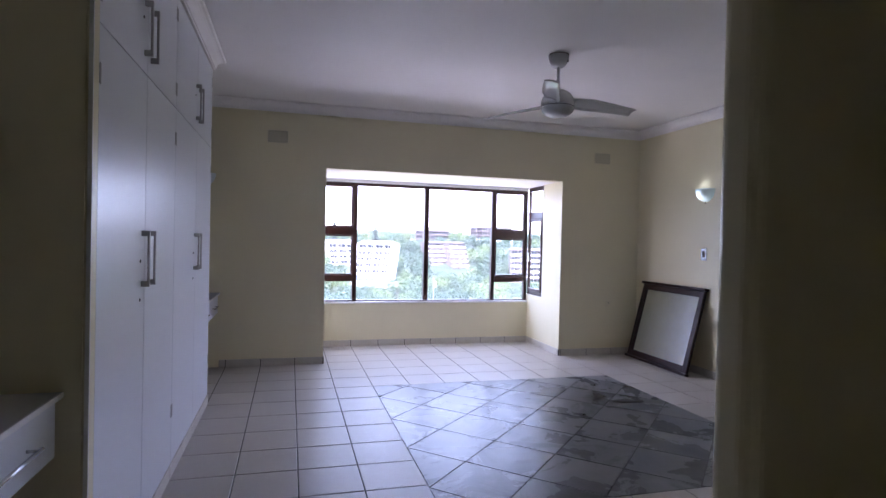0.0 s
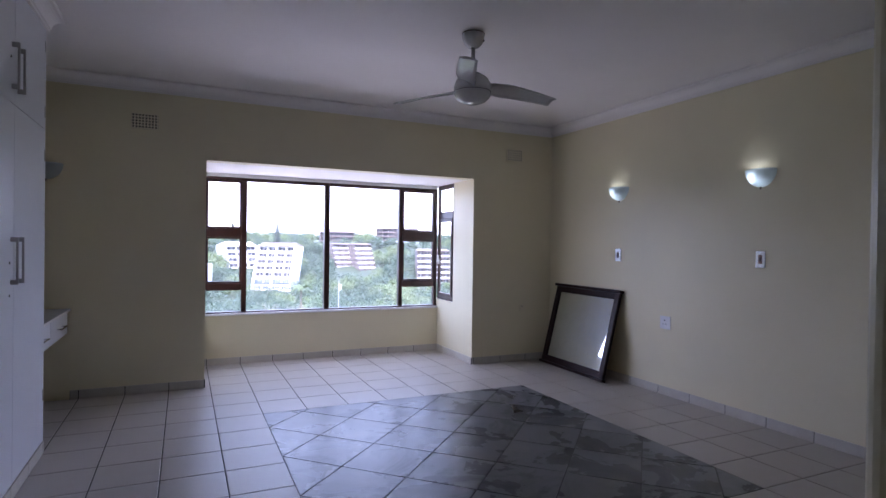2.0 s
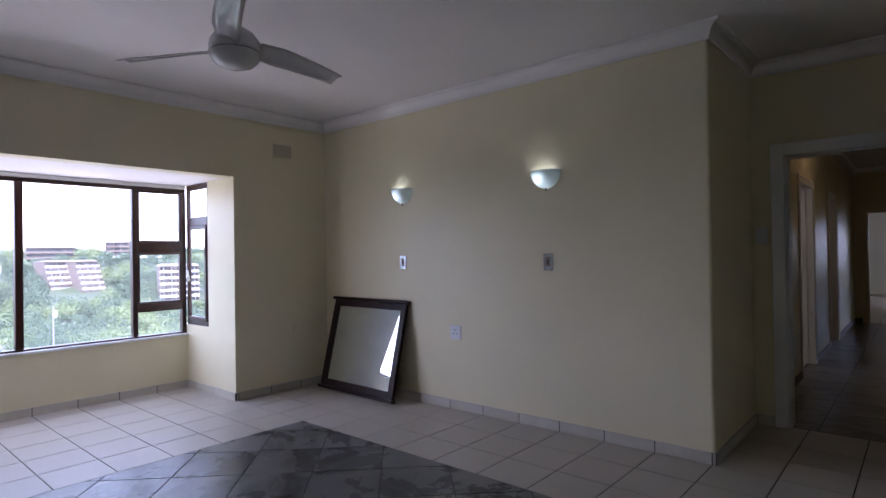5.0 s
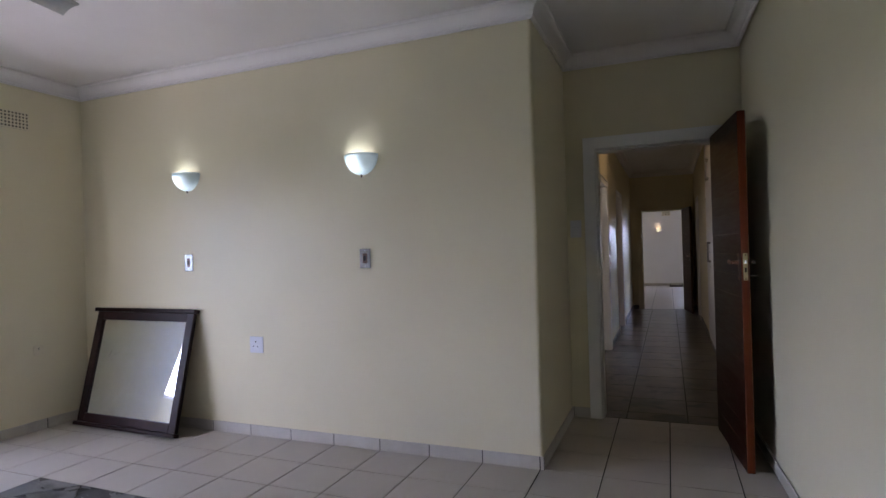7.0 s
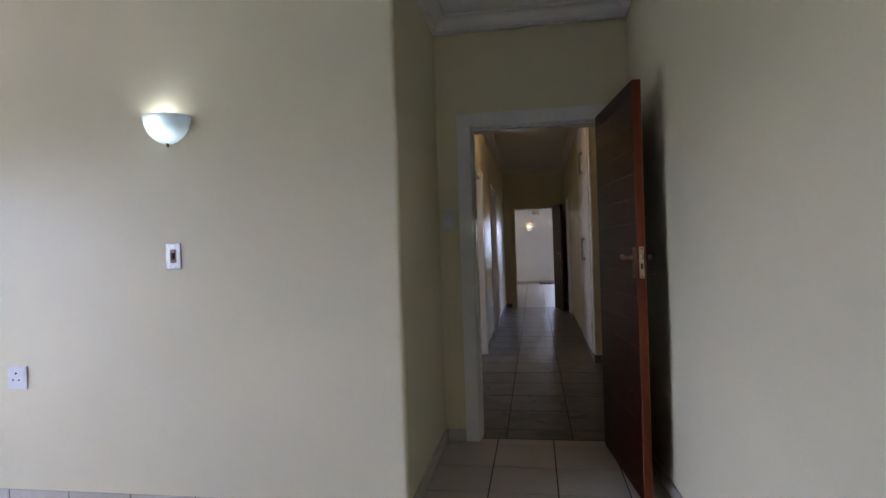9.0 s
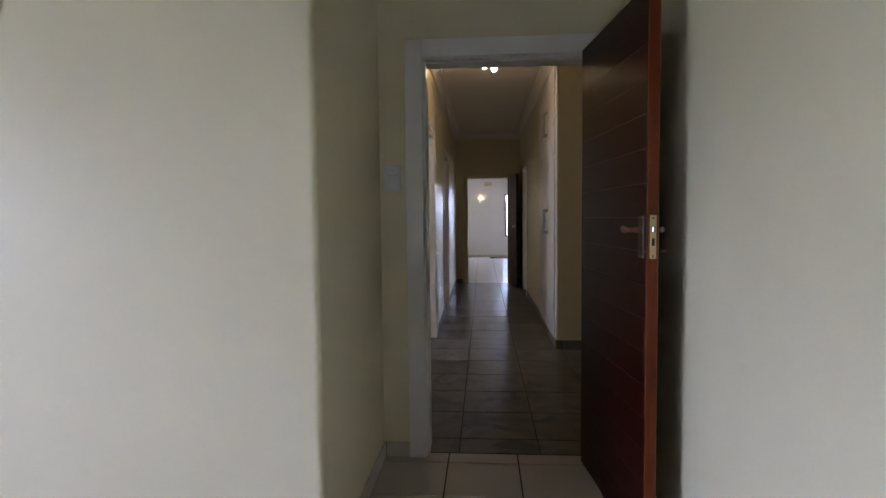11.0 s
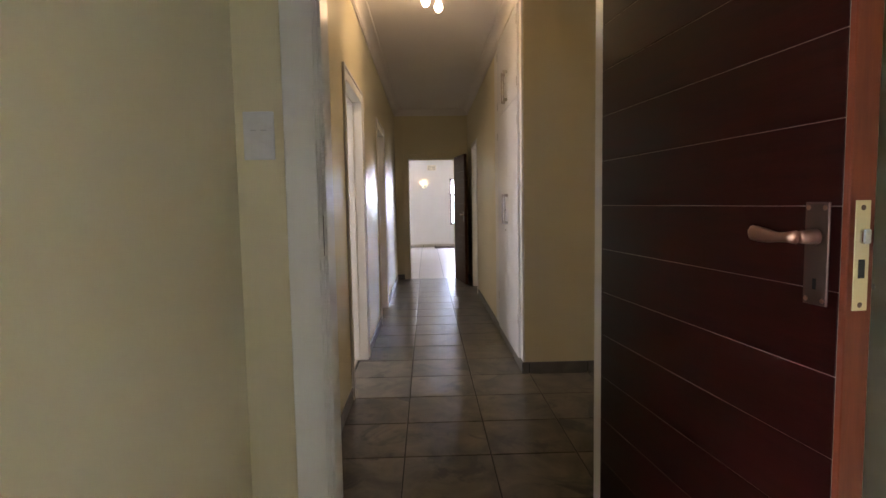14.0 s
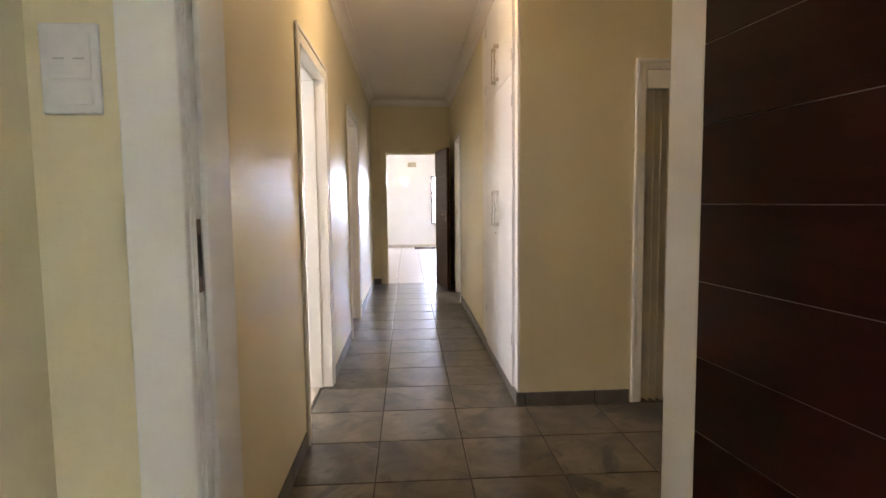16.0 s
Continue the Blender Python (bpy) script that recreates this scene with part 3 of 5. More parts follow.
structure("trim_cupboard", B(XC + 0.004, 9.248, YR - 0.01, YR + 0.004, 0.085, 2.645, 0.002), FRAME_WHITE, "white filler panel beside the linen cupboard", "panel")
structure("trim_cupboard_edge", B(10.362, 10.66, YR + 0.0005, YR + 0.008, 0.085, 2.645, 0.001), FRAME_WHITE, "white edge of the linen cupboard", "trim")


def dresser(name, label, y0, y1, top, n):
    """A wall-hung shelf with n drawers under it, fronts looking along +x."""
    ob = thing(name, (0.25, y0, 0), label, "dressing table", "dressing shelves")
    ln = y1 - y0
    part("top", B(0.0, 0.549, 0.0, ln, top - 0.018, top, 0.002), DESKTOP, ob, "grey white top")
    part("top_edge", B(0.549, 0.552, 0.0, ln, top - 0.018, top, 0.001), FRAME_WHITE, ob)
    part("body", B(0.0, 0.51, 0.0, ln, top - 0.20, top - 0.019), WARD, ob)
    w = ln / n
    for i in range(n):
        d = part("drawer", B(0.5105, 0.530, i * w + 0.004, (i + 1) * w - 0.004, top - 0.205, top - 0.030, 0.0015), WARD, ob)
        c, z = (i + 0.5) * w, top - 0.115
        hl = 0.11 if top < 0.8 else 0.17
        bm = cyl(bmesh.new(), (0.562, c - hl, z), (0.562, c + hl, z), 0.006, 0.006, 12)
        for s in (-hl + 0.02, hl - 0.02):
            cyl(bm, (0.530, c + s, z), (0.562, c + s, z), 0.005, 0.005, 10)
        part("handle", bm, CHROME, d, "chrome bar handle", True)
    return ob


dresser("dressing_table", "white wall-hung dressing shelf with two drawers", 5.777, YW - 0.002, 0.765, 2)
dresser("dressing_table", "white wall-hung dressing shelf with drawers beside the wardrobe", 1.62, 3.020, 0.835, 2)

# ---- bay window ----


def frame_bars(ob, mat, bars, axis, v0, v1, name="window_frame", bevel=0.004):
    for u0, u1, z0, z1 in bars:
        bm = bmesh.new()
        if axis == "y":
            box(bm, u0, u1, v0, v1, z0, z1, bevel)
        else:
            box(bm, v0, v1, u0, u1, z0, z1, bevel)
        part(name, bm, mat, ob)


def panes(ob, cells, axis, v):
    for u0, u1, z0, z1 in cells:
        bm = B(u0, u1, v - 0.002, v + 0.002, z0, z1) if axis == "y" else B(v - 0.002, v + 0.002, u0, u1, z0, z1)
        p = part("pane", bm, GLASS, ob)
        p.visible_shadow = False


win = tagged(new("window_1"), "wide dark-stained timber bay window with fixed panes and casements", "window", kind="structure")
Z0, Z1 = 0.545, 2.052
WL, WR = BX0 + 0.002, BX1 - 0.002
frame_bars(win, WINDOW_WOOD, [(WL, WR, Z1 - 0.036, Z1), (WL, WR, Z0, Z0 + 0.032), (WL, 1.876, Z0 + 0.0325, Z1 - 0.0365), (4.566, WR, Z0 + 0.0325, Z1 - 0.0365),
           (2.236, 2.292, Z0 + 0.0325, Z1 - 0.0365), (3.158, 3.219, Z0 + 0.0325, Z1 - 0.0365), (4.089, 4.137, Z0 + 0.0325, Z1 - 0.0365)], "y", 8.085, 8.150)
frame_bars(win, WINDOW_WOOD, [(1.8765, 2.2355, 1.397, 1.490), (1.8765, 2.2355, 0.810, 0.888), (4.1375, 4.5655, 1.397, 1.498), (4.1375, 4.5655, 0.808, 0.888)], "y", 8.083, 8.152)
for a, b in ((1.8765, 2.2355), (4.1375, 4.5655)):
    for z0, z1 in ((0.889, 1.396), (1.491 if a < 3 else 1.499, Z1 - 0.0365)):
        sash = part("sash", B(a, b, 8.090, 8.128, z0, z0 + 0.020, 0.002), WINDOW_WOOD, win, "slim casement sash")
        for u0, u1, s0, s1 in ((a, b, z1 - 0.020, z1), (a, a + 0.020, z0 + 0.0205, z1 - 0.0205), (b - 0.020, b, z0 + 0.0205, z1 - 0.0205)):
            part("sash_rail", B(u0, u1, 8.090, 8.128, s0, s1, 0.002), WINDOW_WOOD, sash)
panes(win, [(1.877, 2.235, 0.578, 0.809), (1.877, 2.235, 0.889, 1.396), (1.877, 2.235, 1.491, 2.015), (2.293, 3.157, 0.578, 2.015), (3.220, 4.088, 0.578, 2.015),
            (4.138, 4.565, 0.578, 0.807), (4.138, 4.565, 0.889, 1.396), (4.138, 4.565, 1.499, 2.015)], "y", 8.118)
part("head_trim", B(WL, WR, 8.082, 8.150, Z1 + 0.0005, BZ - 0.001, 0.002), FRAME_WHITE, win, "white plaster strip over the window")
part("window_sill", B(BX0 + 0.002, BX1 - 0.002, BY - 0.018, 8.084, 0.536, 0.560, 0.004, 2), FRAME_WHITE, win, "white painted sill")
part("stay_handle", B(2.03, 2.09, 8.074, 8.083, 0.892, 0.904, 0.002), DULL_BRASS, win)
side = tagged(new("window_2"), "narrow dark timber side window of the bay with a casement", "window", kind="structure")
SY0, SY1 = 7.617, 8.083
frame_bars(side, WINDOW_WOOD, [(SY0, SY1, 2.035, BZ - 0.001), (SY0, SY1, 0.652, 0.700), (SY0, SY0 + 0.03, 0.7005, 2.0345), (SY1 - 0.028, SY1, 0.7005, 2.0345), (SY0 + 0.031, SY1 - 0.029, 1.665, 1.755)], "x", BX1 + 0.004, BX1 + 0.044)
for u0, u1, z0, z1 in ((SY0 + 0.031, SY0 + 0.065, 0.701, 1.664), (SY1 - 0.056, SY1 - 0.029, 0.701, 1.664), (SY0 + 0.0655, SY1 - 0.0565, 0.701, 0.740), (SY0 + 0.0655, SY1 - 0.0565, 1.626, 1.664)):
    part("sash_rail", B(BX1 - 0.006, BX1 + 0.026, u0, u1, z0, z1, 0.003), WINDOW_WOOD, side, "reddish casement sash")
panes(side, [(SY0 + 0.066, SY1 - 0.057, 0.741, 1.625), (SY0 + 0.031, SY1 - 0.029, 1.756, 2.034)], "x", BX1 + 0.015)
# unseen window, added opposite the other one to frame the bay lamp
twin = tagged(new("window_4"), "unseen narrow dark timber window added in the other side of the bay", "window", kind="structure")
frame_bars(twin, WINDOW_WOOD, [(SY0, SY1, 2.035, BZ - 0.001), (SY0, SY1, 0.652, 0.700), (SY0, SY0 + 0.03, 0.7005, 2.0345), (SY1 - 0.03, SY1, 0.7005, 2.0345)], "x", BX0 - 0.075, BX0 - 0.004)
panes(twin, [(SY0 + 0.031, SY1 - 0.031, 0.701, 2.034)], "x", BX0 - 0.06)
bm = B(BX1 - 0.018, BX1 - 0.006, 8.00, 8.02, 1.10, 1.16, 0.002)
box(bm, BX1 - 0.040, BX1 - 0.018, 7.995, 8.010, 1.14, 1.21, 0.004)
part("casement_handle", bm, STEEL, side, "small window catch")

# ---- wall and ceiling fittings ----


def sconce(at, rz, lit, label, group="wall sconces"):
    """A half bowl of frosted glass; its own +y looks out of the wall."""
    ob = thing("wall_sconce", at, label, "wall lamp", group, rz)
    prof = [(0.0, 0.0)] + [(0.122 * math.sin(radians(a)), 0.132 * (1 - math.cos(radians(a)))) for a in (10, 22, 34, 46, 58, 70, 80, 90)]
    inner = [(max(0.0, r - 0.004), z + 0.003) for r, z in prof][::-1]
    bm = lathe(bmesh.new(), prof + inner, 28, 0, 180)
    for v in bm.verts:
        v.co.y *= 0.82
    part("shade", bm, FROST, ob, "frosted glass half bowl", True)
    part("backplate", B(-0.045, 0.045, 0.0, 0.012, 0.04, 0.135, 0.003), FRAME_WHITE, ob)
    part("finial", cyl(bmesh.new(), (0.0, 0.012, -0.016), (0.0, 0.012, 0.006), 0.004, 0.009, 10), DULL_BRASS, ob, "small metal finial")
    part("lampholder", cyl(bmesh.new(), (-0.060, 0.050, 0.082), (-0.012, 0.052, 0.087), 0.018, 0.018, 14), FRAME_WHITE, ob)
    bm = bmesh.new()
    bmesh.ops.create_uvsphere(bm, u_segments=16, v_segments=10, radius=0.030, matrix=Matrix.Translation((0.022, 0.052, 0.080)) @ Matrix.Diagonal((1.35, 1, 1, 1)))
    part("bulb", bm, lit or PLASTIC, ob, "small bulb", True)
    return ob


sconce((XM, 5.93, 1.812), 90, BULB_COOL, "frosted half-bowl wall lamp, lit cool white")
sconce((XM, 4.40, 1.818), 90, BULB_COOL, "frosted half-bowl wall lamp near the corner, lit")
sconce((0.62, YW, 1.84), 180, None, "frosted half-bowl wall lamp, unlit, above the dressing shelf")
far_lamp = sconce((XF, 2.78, 1.67), 90, BULB_WARM, "small wall lamp glowing warm in the far room", "far lamp")
far_lamp.scale = (0.75, 0.75, 0.75)
point_lamp("sconce_light", (XM - 0.06, 5.955, 1.945), SCONCE_W, (0.68, 0.90, 1.0), 0.05)
point_lamp("sconce_light", (XM - 0.06, 4.425, 1.95), SCONCE_W, (0.68, 0.90, 1.0), 0.05)
point_lamp("far_sconce_light", (XF - 0.06, 2.80, 1.82), 0.03, (1.0, 0.72, 0.38), 0.03)


def rocker_plate(name, label, at, rz, w, h, mat, rockers, category="light switch"):
    """A wall plate; its own +y looks out of the wall."""
    ob = thing(name, at, label, category, rz=rz)
    part("plate", B(-w / 2, w / 2, 0, 0.008, -h / 2, h / 2, 0.003, 2), mat, ob)
    for x0, x1, z0, z1, m, proud in rockers:
        part("rocker", B(x0, x1, 0.008, 0.008 + proud, z0, z1, 0.001), m, ob)
    return ob


for y in (5.94, 4.395):
    sw = rocker_plate("light_switch", "chrome light switch with a black toggle under the wall lamp", (XM, y, 1.265), 90, 0.080, 0.128, PLATE_CHROME, [(-0.017, 0.017, -0.032, 0.034, DULL_BRASS, 0.002)])
    part("toggle", B(-0.008, 0.008, 0.010, 0.018, -0.015, 0.018, 0.002), BLACK, sw, "black toggle")
    for z in (-0.052, 0.052):
        part("screw", cyl(bmesh.new(), (0, 0.008, z), (0, 0.0095, z), 0.004, 0.003, 10), STEEL, sw)
sock = rocker_plate("power_socket", "white three-pin wall socket", (XM, 5.315, 0.660), 90, 0.118, 0.118, PLASTIC, [(-0.045, -0.022, -0.015, 0.03, PLASTIC, 0.003)], "socket")
for x, z, r in ((0.005, 0.022, 0.006), (-0.012, -0.012, 0.005), (0.024, -0.012, 0.005)):
    part("pin_hole", cyl(bmesh.new(), (x, 0.008, z), (x, 0.0086, z), r, r, 12), BLACK, sock)
s2 = rocker_plate("power_socket", "small cream blanking plate with a hole beside the bay", (5.27, YW, 0.62), 180, 0.075, 0.075, VENT, [], "socket")
part("pin_hole", cyl(bmesh.new(), (0, 0.008, 0.01), (0, 0.0086, 0.01), 0.005, 0.005, 10), BLACK, s2)
ls = rocker_plate("light_switch", "white double rocker light switch beside the door frame", (XD0, 3.180, 1.436), 90, 0.084, 0.131, PLASTIC, [(-0.031, 0.031, -0.052, -0.018, PLASTIC, 0.0015), (-0.031, 0.031, -0.015, 0.052, PLASTIC, 0.0012)])
for x in (-0.014, 0.014):
    part("rocker", B(x - 0.008, x + 0.008, 0.0092, 0.0105, 0.013, 0.0155, 0.0005), DESKTOP, ls, "thin grey toggle")


def air_vent(label, at, rz, w, h, nx, nz):
    ob = thing("air_vent", at, label, "air vent", "air vents", rz)
    part("backing", B(-w / 2, w / 2, 0.0, 0.002, -h / 2, h / 2), BLACK, ob)
    bx, bz = w / (nx * 2 + 1), h / (nz * 2 + 1)
    for i in range(nx + 1):
        x = -w / 2 + (i * 2 + 0.5) * bx
        part("slat", B(x - bx * 0.46, x + bx * 0.46, 0.0022, 0.006, -h / 2, h / 2), VENT, ob)
    for j in range(nz + 1):
        z = -h / 2 + (j * 2 + 0.5) * bz
        part("slat", B(-w / 2, w / 2, 0.0021, 0.0057, z - bz * 0.46, z + bz * 0.46), VENT, ob)
    return ob


air_vent("cream square-holed air brick high on the wall", (1.337, YW, 2.392), 180, 0.215, 0.140, 8, 5)
air_vent("cream square-holed air brick near the room corner", (5.142, YW, 2.393), 180, 0.215, 0.140, 8, 5)
air_vent("pale louvred air vent high in the far room", (XF, 2.57, 2.24), 90, 0.24, 0.14, 6, 4)

# ---- ceiling fan ----
FX, FY = 3.39, 4.84
fan = thing("ceiling_fan", (FX, FY, H), "white three-bladed ceiling fan at rest, hung on a short rod", "ceiling fan")
part("canopy", lathe(bmesh.new(), [(0.0, -0.0005), (0.073, -0.0005), (0.075, -0.012), (0.072, -0.040), (0.058, -0.072), (0.038, -0.092), (0.0, -0.094)], 28), FAN_WHITE, fan, "", True)
part("canopy_ring", lathe(bmesh.new(), [(0.0735, -0.003), (0.0765, -0.003), (0.0765, -0.008), (0.0735, -0.008)], 28), DULL_BRASS, fan)
part("rod", cyl(bmesh.new(), (0, 0, -0.09), (0, 0, -0.27), 0.0125, 0.0125, 16), FAN_WHITE, fan)
part("motor", lathe(bmesh.new(), [(0.0, -0.262), (0.03, -0.262), (0.06, -0.272), (0.095, -0.295), (0.118, -0.33), (0.125, -0.362), (0.125, -0.388), (0.0, -0.388)], 32), FAN_WHITE, fan, "", True)
part("seam", lathe(bmesh.new(), [(0.1, -0.387), (0.1225, -0.387), (0.1225, -0.393), (0.1, -0.393)], 32), BLACK, fan)
part("hub_cap", lathe(bmesh.new(), [(0.0, -0.392), (0.124, -0.392), (0.122, -0.405), (0.11, -0.430), (0.085, -0.452), (0.05, -0.465), (0.0, -0.469)], 32), FAN_WHITE, fan, "rounded white cap", True)
part("screw_hole", cyl(bmesh.new(), (0.052, -0.045, -0.055), (0.056, -0.049, -0.057), 0.007, 0.006, 10), BLACK, fan)
for k in range(3):
    ang = radians(FAN_TURN + 120 * k)
    bm = bmesh.new()
    rows = []
    for i in range(13):
        s = i / 12
        r = 0.10 + 0.54 * s
        half = 0.074 * (1 - 0.30 * s) * (0.72 + 0.28 * min(1, s * 4))
        sweep_back = -0.038 + 0.03 * s * s
        tilt = radians(26 - 12 * s)
        drop = -0.358 - 0.020 * s * s
        row = []
        for u in (-1, -0.5, 0, 0.5, 1):
            c = u * half
            camber = 0.010 * (1 - u * u)
            row.append((r, c * math.cos(tilt) + sweep_back, drop - c * math.sin(tilt) + camber))
        rows.append(row)
    ca, sa = math.cos(ang), math.sin(ang)
    top = [[bm.verts.new((x * ca - y * sa, x * sa + y * ca, z)) for x, y, z in row] for row in rows]
    bot = [[bm.verts.new((x * ca - y * sa, x * sa + y * ca, z - 0.006)) for x, y, z in row] for row in rows]
    for i in range(12):
        for j in range(4):
            bm.faces.new((top[i][j], top[i + 1][j], top[i + 1][j + 1], top[i][j + 1]))
            bm.faces.new((bot[i][j + 1], bot[i + 1][j + 1], bot[i + 1][j], bot[i][j]))
        bm.faces.new((top[i][0], bot[i][0], bot[i + 1][0], top[i + 1][0]))
        bm.faces.new((top[i][4], top[i + 1][4], bot[i + 1][4], bot[i][4]))
    for e in (0, 12):
        for j in range(4):
            bm.faces.new((top[e][j], top[e][j + 1], bot[e][j + 1], bot[e][j]))
    part("blade", bm, FAN_WHITE, fan, "curved white blade", True)

# twin ceiling bulbs in the corridor
hl = thing("ceiling_light", (9.20, 2.66, H), "twin bare bulbs on a white ceiling fitting, lit warm", "ceiling light")
part("base_plate", lathe(bmesh.new(), [(0, -0.0005), (0.065, -0.0005), (0.065, -0.012), (0.055, -0.022), (0, -0.022)], 24), PLASTIC, hl)
for dx, dy, lit in ((-0.055, 0.045, True), (0.06, -0.045, False)):
    part("lampholder", cyl(bmesh.new(), (dx * 0.3, dy * 0.3, -0.02), (dx * 0.7, dy * 0.7, -0.075), 0.017, 0.017, 14), PLASTIC, hl)
    bm = lathe(bmesh.new(), [(0.0, -0.062), (0.014, -0.058), (0.026, -0.045), (0.031, -0.028), (0.028, -0.010), (0.018, 0.010), (0.014, 0.024), (0.0, 0.024)], 20)
    bmesh.ops.transform(bm, matrix=Matrix.Translation((dx, dy, -0.105)), verts=bm.verts[:])
    part("bulb", bm, BULB_WARM if lit else glowing("dim_bulb", (1.0, 0.85, 0.6), 0.4), hl, "", True)
point_lamp("corridor_light", (9.145, 2.705, 2.585), HALL_W, (1.0, 0.74, 0.40), 0.04)

# ---- leaning mirror ----
MT = MIRROR_TURN
mir = new("leaning_mirror")
mir.empty_display_size = 0.05
tagged(mir, "dark wood framed mirror with a ledge, leaning on the wall", "mirror")
mir.matrix_world = pose(MIRROR_X, MIRROR_Y, 0.0, 0, 0, 0) @ pose(0, 0, 0, 0, MIRROR_LEAN, MT)
MW, MH = 1.066, 0.93
g = 0.034
for nm, y0, y1, z0, z1 in (("stile", -MW / 2, -MW / 2 + 0.070, 0.028, MH - 0.03), ("stile", MW / 2 - 0.070, MW / 2, 0.028, MH - 0.03), ("rail", -MW / 2 + 0.0703, MW / 2 - 0.0703, 0.028, 0.096), ("rail", -MW / 2 + 0.0703, MW / 2 - 0.0703, MH - 0.095, MH - 0.03)):
    part(nm, B(-g, 0.0, y0, y1, z0, z1, 0.005, 2), MIRROR_FRAME, mir)
part("top_ledge", B(-g - 0.022, 0.0, -MW / 2 - 0.022, MW / 2 + 0.022, MH - 0.0298, MH, 0.006, 2), MIRROR_FRAME, mir, "projecting top moulding")
part("bottom_ledge", B(-g - 0.018, 0.0, -MW / 2 - 0.018, MW / 2 + 0.018, 0.0, 0.0278, 0.005, 2), MIRROR_FRAME, mir, "projecting bottom moulding")
part("glass", B(-0.018, -0.013, -MW / 2 + 0.065, MW / 2 - 0.065, 0.091, MH - 0.09), MIRROR, mir, "dusty mirror glass")
part("backing", B(-0.0125, -0.006, -MW / 2 + 0.065, MW / 2 - 0.065, 0.091, MH - 0.09), MIRROR_FRAME, mir)

# ---- folding door, mat, far window ----
fold = thing("folding_door", (XC + 0.032, 1.285, 0.006), "cream vinyl concertina door, pushed to one side", "folding door")
for k in range(7):
    y0, y1 = -0.022 * k, -0.022 * (k + 1)
    x0, x1 = ((-0.045, 0.045) if k % 2 == 0 else (0.045, -0.045))
    bm = bmesh.new()
    prism(bm, [(x0, y0), (x0 + 0.006, y0 - 0.004), (x1 + 0.006, y1 - 0.004), (x1, y1)], 0.0, 1.875)
    part("pleat", bm, CURTAIN, fold)
part("handle_post", B(-0.02, 0.02, -0.19, -0.158, 0.0, 1.875, 0.004), CURTAIN, fold)
part("pull", B(-0.04, -0.02, -0.188, -0.16, 1.03, 1.13, 0.003), PLASTIC, fold)
matt = tagged(part("door_mat", B(20.55, 21.02, 1.5, 2.53, 0.0005, 0.016, 0.004), MATTING), "dark fibre mat lying along the far wall", "mat")
w3 = tagged(new("window_3"), "tall dark-framed window in the far room", "window", kind="structure")
frame_bars(w3, WINDOW_WOOD, [(0.602, 2.058, 1.885, 1.928), (0.602, 2.058, 0.622, 0.665), (0.602, 0.645, 0.666, 1.884), (2.015, 2.058, 0.666, 1.884), (1.30, 1.35, 0.666, 1.884), (1.351, 2.014, 1.45, 1.49)], "x", XF + 0.03, XF + 0.09)
panes(w3, [(0.646, 1.299, 0.666, 1.884), (1.351, 2.014, 0.666, 1.449), (1.351, 2.014, 1.491, 1.884)], "x", XF + 0.06)
part("burglar_bar", B(XF + 0.02, XF + 0.026, 1.97, 1.985, 0.666, 1.884), BLACK, w3)

# ---- outdoors ----


def leaf_mat(name, dark, light, through_leaf=0.4):
    def build(nt, b):
        geo = nt.nodes.new("ShaderNodeNewGeometry")
        n = noise_tex(nt, 0.12, 3)
        mx = nt.nodes.new("ShaderNodeMath")
        mx.operation = "ADD"
        nt.links.new(geo.outputs["Random Per Island"], mx.inputs[0])
        nt.links.new(n.outputs[0], mx.inputs[1])
        nt.links.new(ramp(nt, shade_by(nt, mx.outputs[0], -0.15, 0.65), [(0.1, dark), (0.8, light)]).outputs[0], b.inputs["Base Color"])
        b.inputs["Roughness"].default_value = 0.6
        tl, mix = nt.nodes.new("ShaderNodeBsdfTranslucent"), nt.nodes.new("ShaderNodeMixShader")
        tl.inputs[0].default_value = (*light, 1)
        mix.inputs[0].default_value = through_leaf
        nt.links.new(b.outputs[0], mix.inputs[1])
        nt.links.new(tl.outputs[0], mix.inputs[2])
        nt.links.new(mix.outputs[0], nt.nodes["Material Output"].inputs[0])
    return material(name, build)


LEAF = leaf_mat("broad_leaves", (0.022, 0.044, 0.034), (0.110, 0.165, 0.110))
LEAF_PALE = leaf_mat("pale_leaves", (0.060, 0.100, 0.045), (0.185, 0.245, 0.120))
PINE = leaf_mat("pine_needles", (0.05, 0.075, 0.066), (0.10, 0.13, 0.115))
BARK = plain("bark", (0.16, 0.13, 0.10), 0.9)
BARE = plain("bare_branches", (0.36, 0.33, 0.30), 0.9)
SOIL = leaf_mat("undergrowth", (0.022, 0.040, 0.022), (0.055, 0.080, 0.040), 0.0)
BOUNCE_YARD = paint("pale_bounce_yard", (0.50, 0.46, 0.41), 0.85)
WHITE_RENDER = plain("white_render", (0.60, 0.595, 0.58), 0.7)
BRICK = plain("brown_brick", (0.135, 0.110, 0.100), 0.85)
ROOF = plain("brown_roof_tiles", (0.17, 0.13, 0.12), 0.8)
PALE_ROOF = plain("pale_grey_roofing", (0.50, 0.50, 0.50), 0.7)
SHADED_OPENING = plain("shaded_opening", (0.05, 0.055, 0.065), 0.4, 0.2)
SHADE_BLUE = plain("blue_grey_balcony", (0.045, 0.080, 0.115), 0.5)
ORIGIN = Vector((1.9, 1.9, 0))


def out_at(azimuth, dist, z=0.0):
    a = radians(azimuth)
    return Vector((ORIGIN.x + dist * math.sin(a), ORIGIN.y + dist * math.cos(a), z))


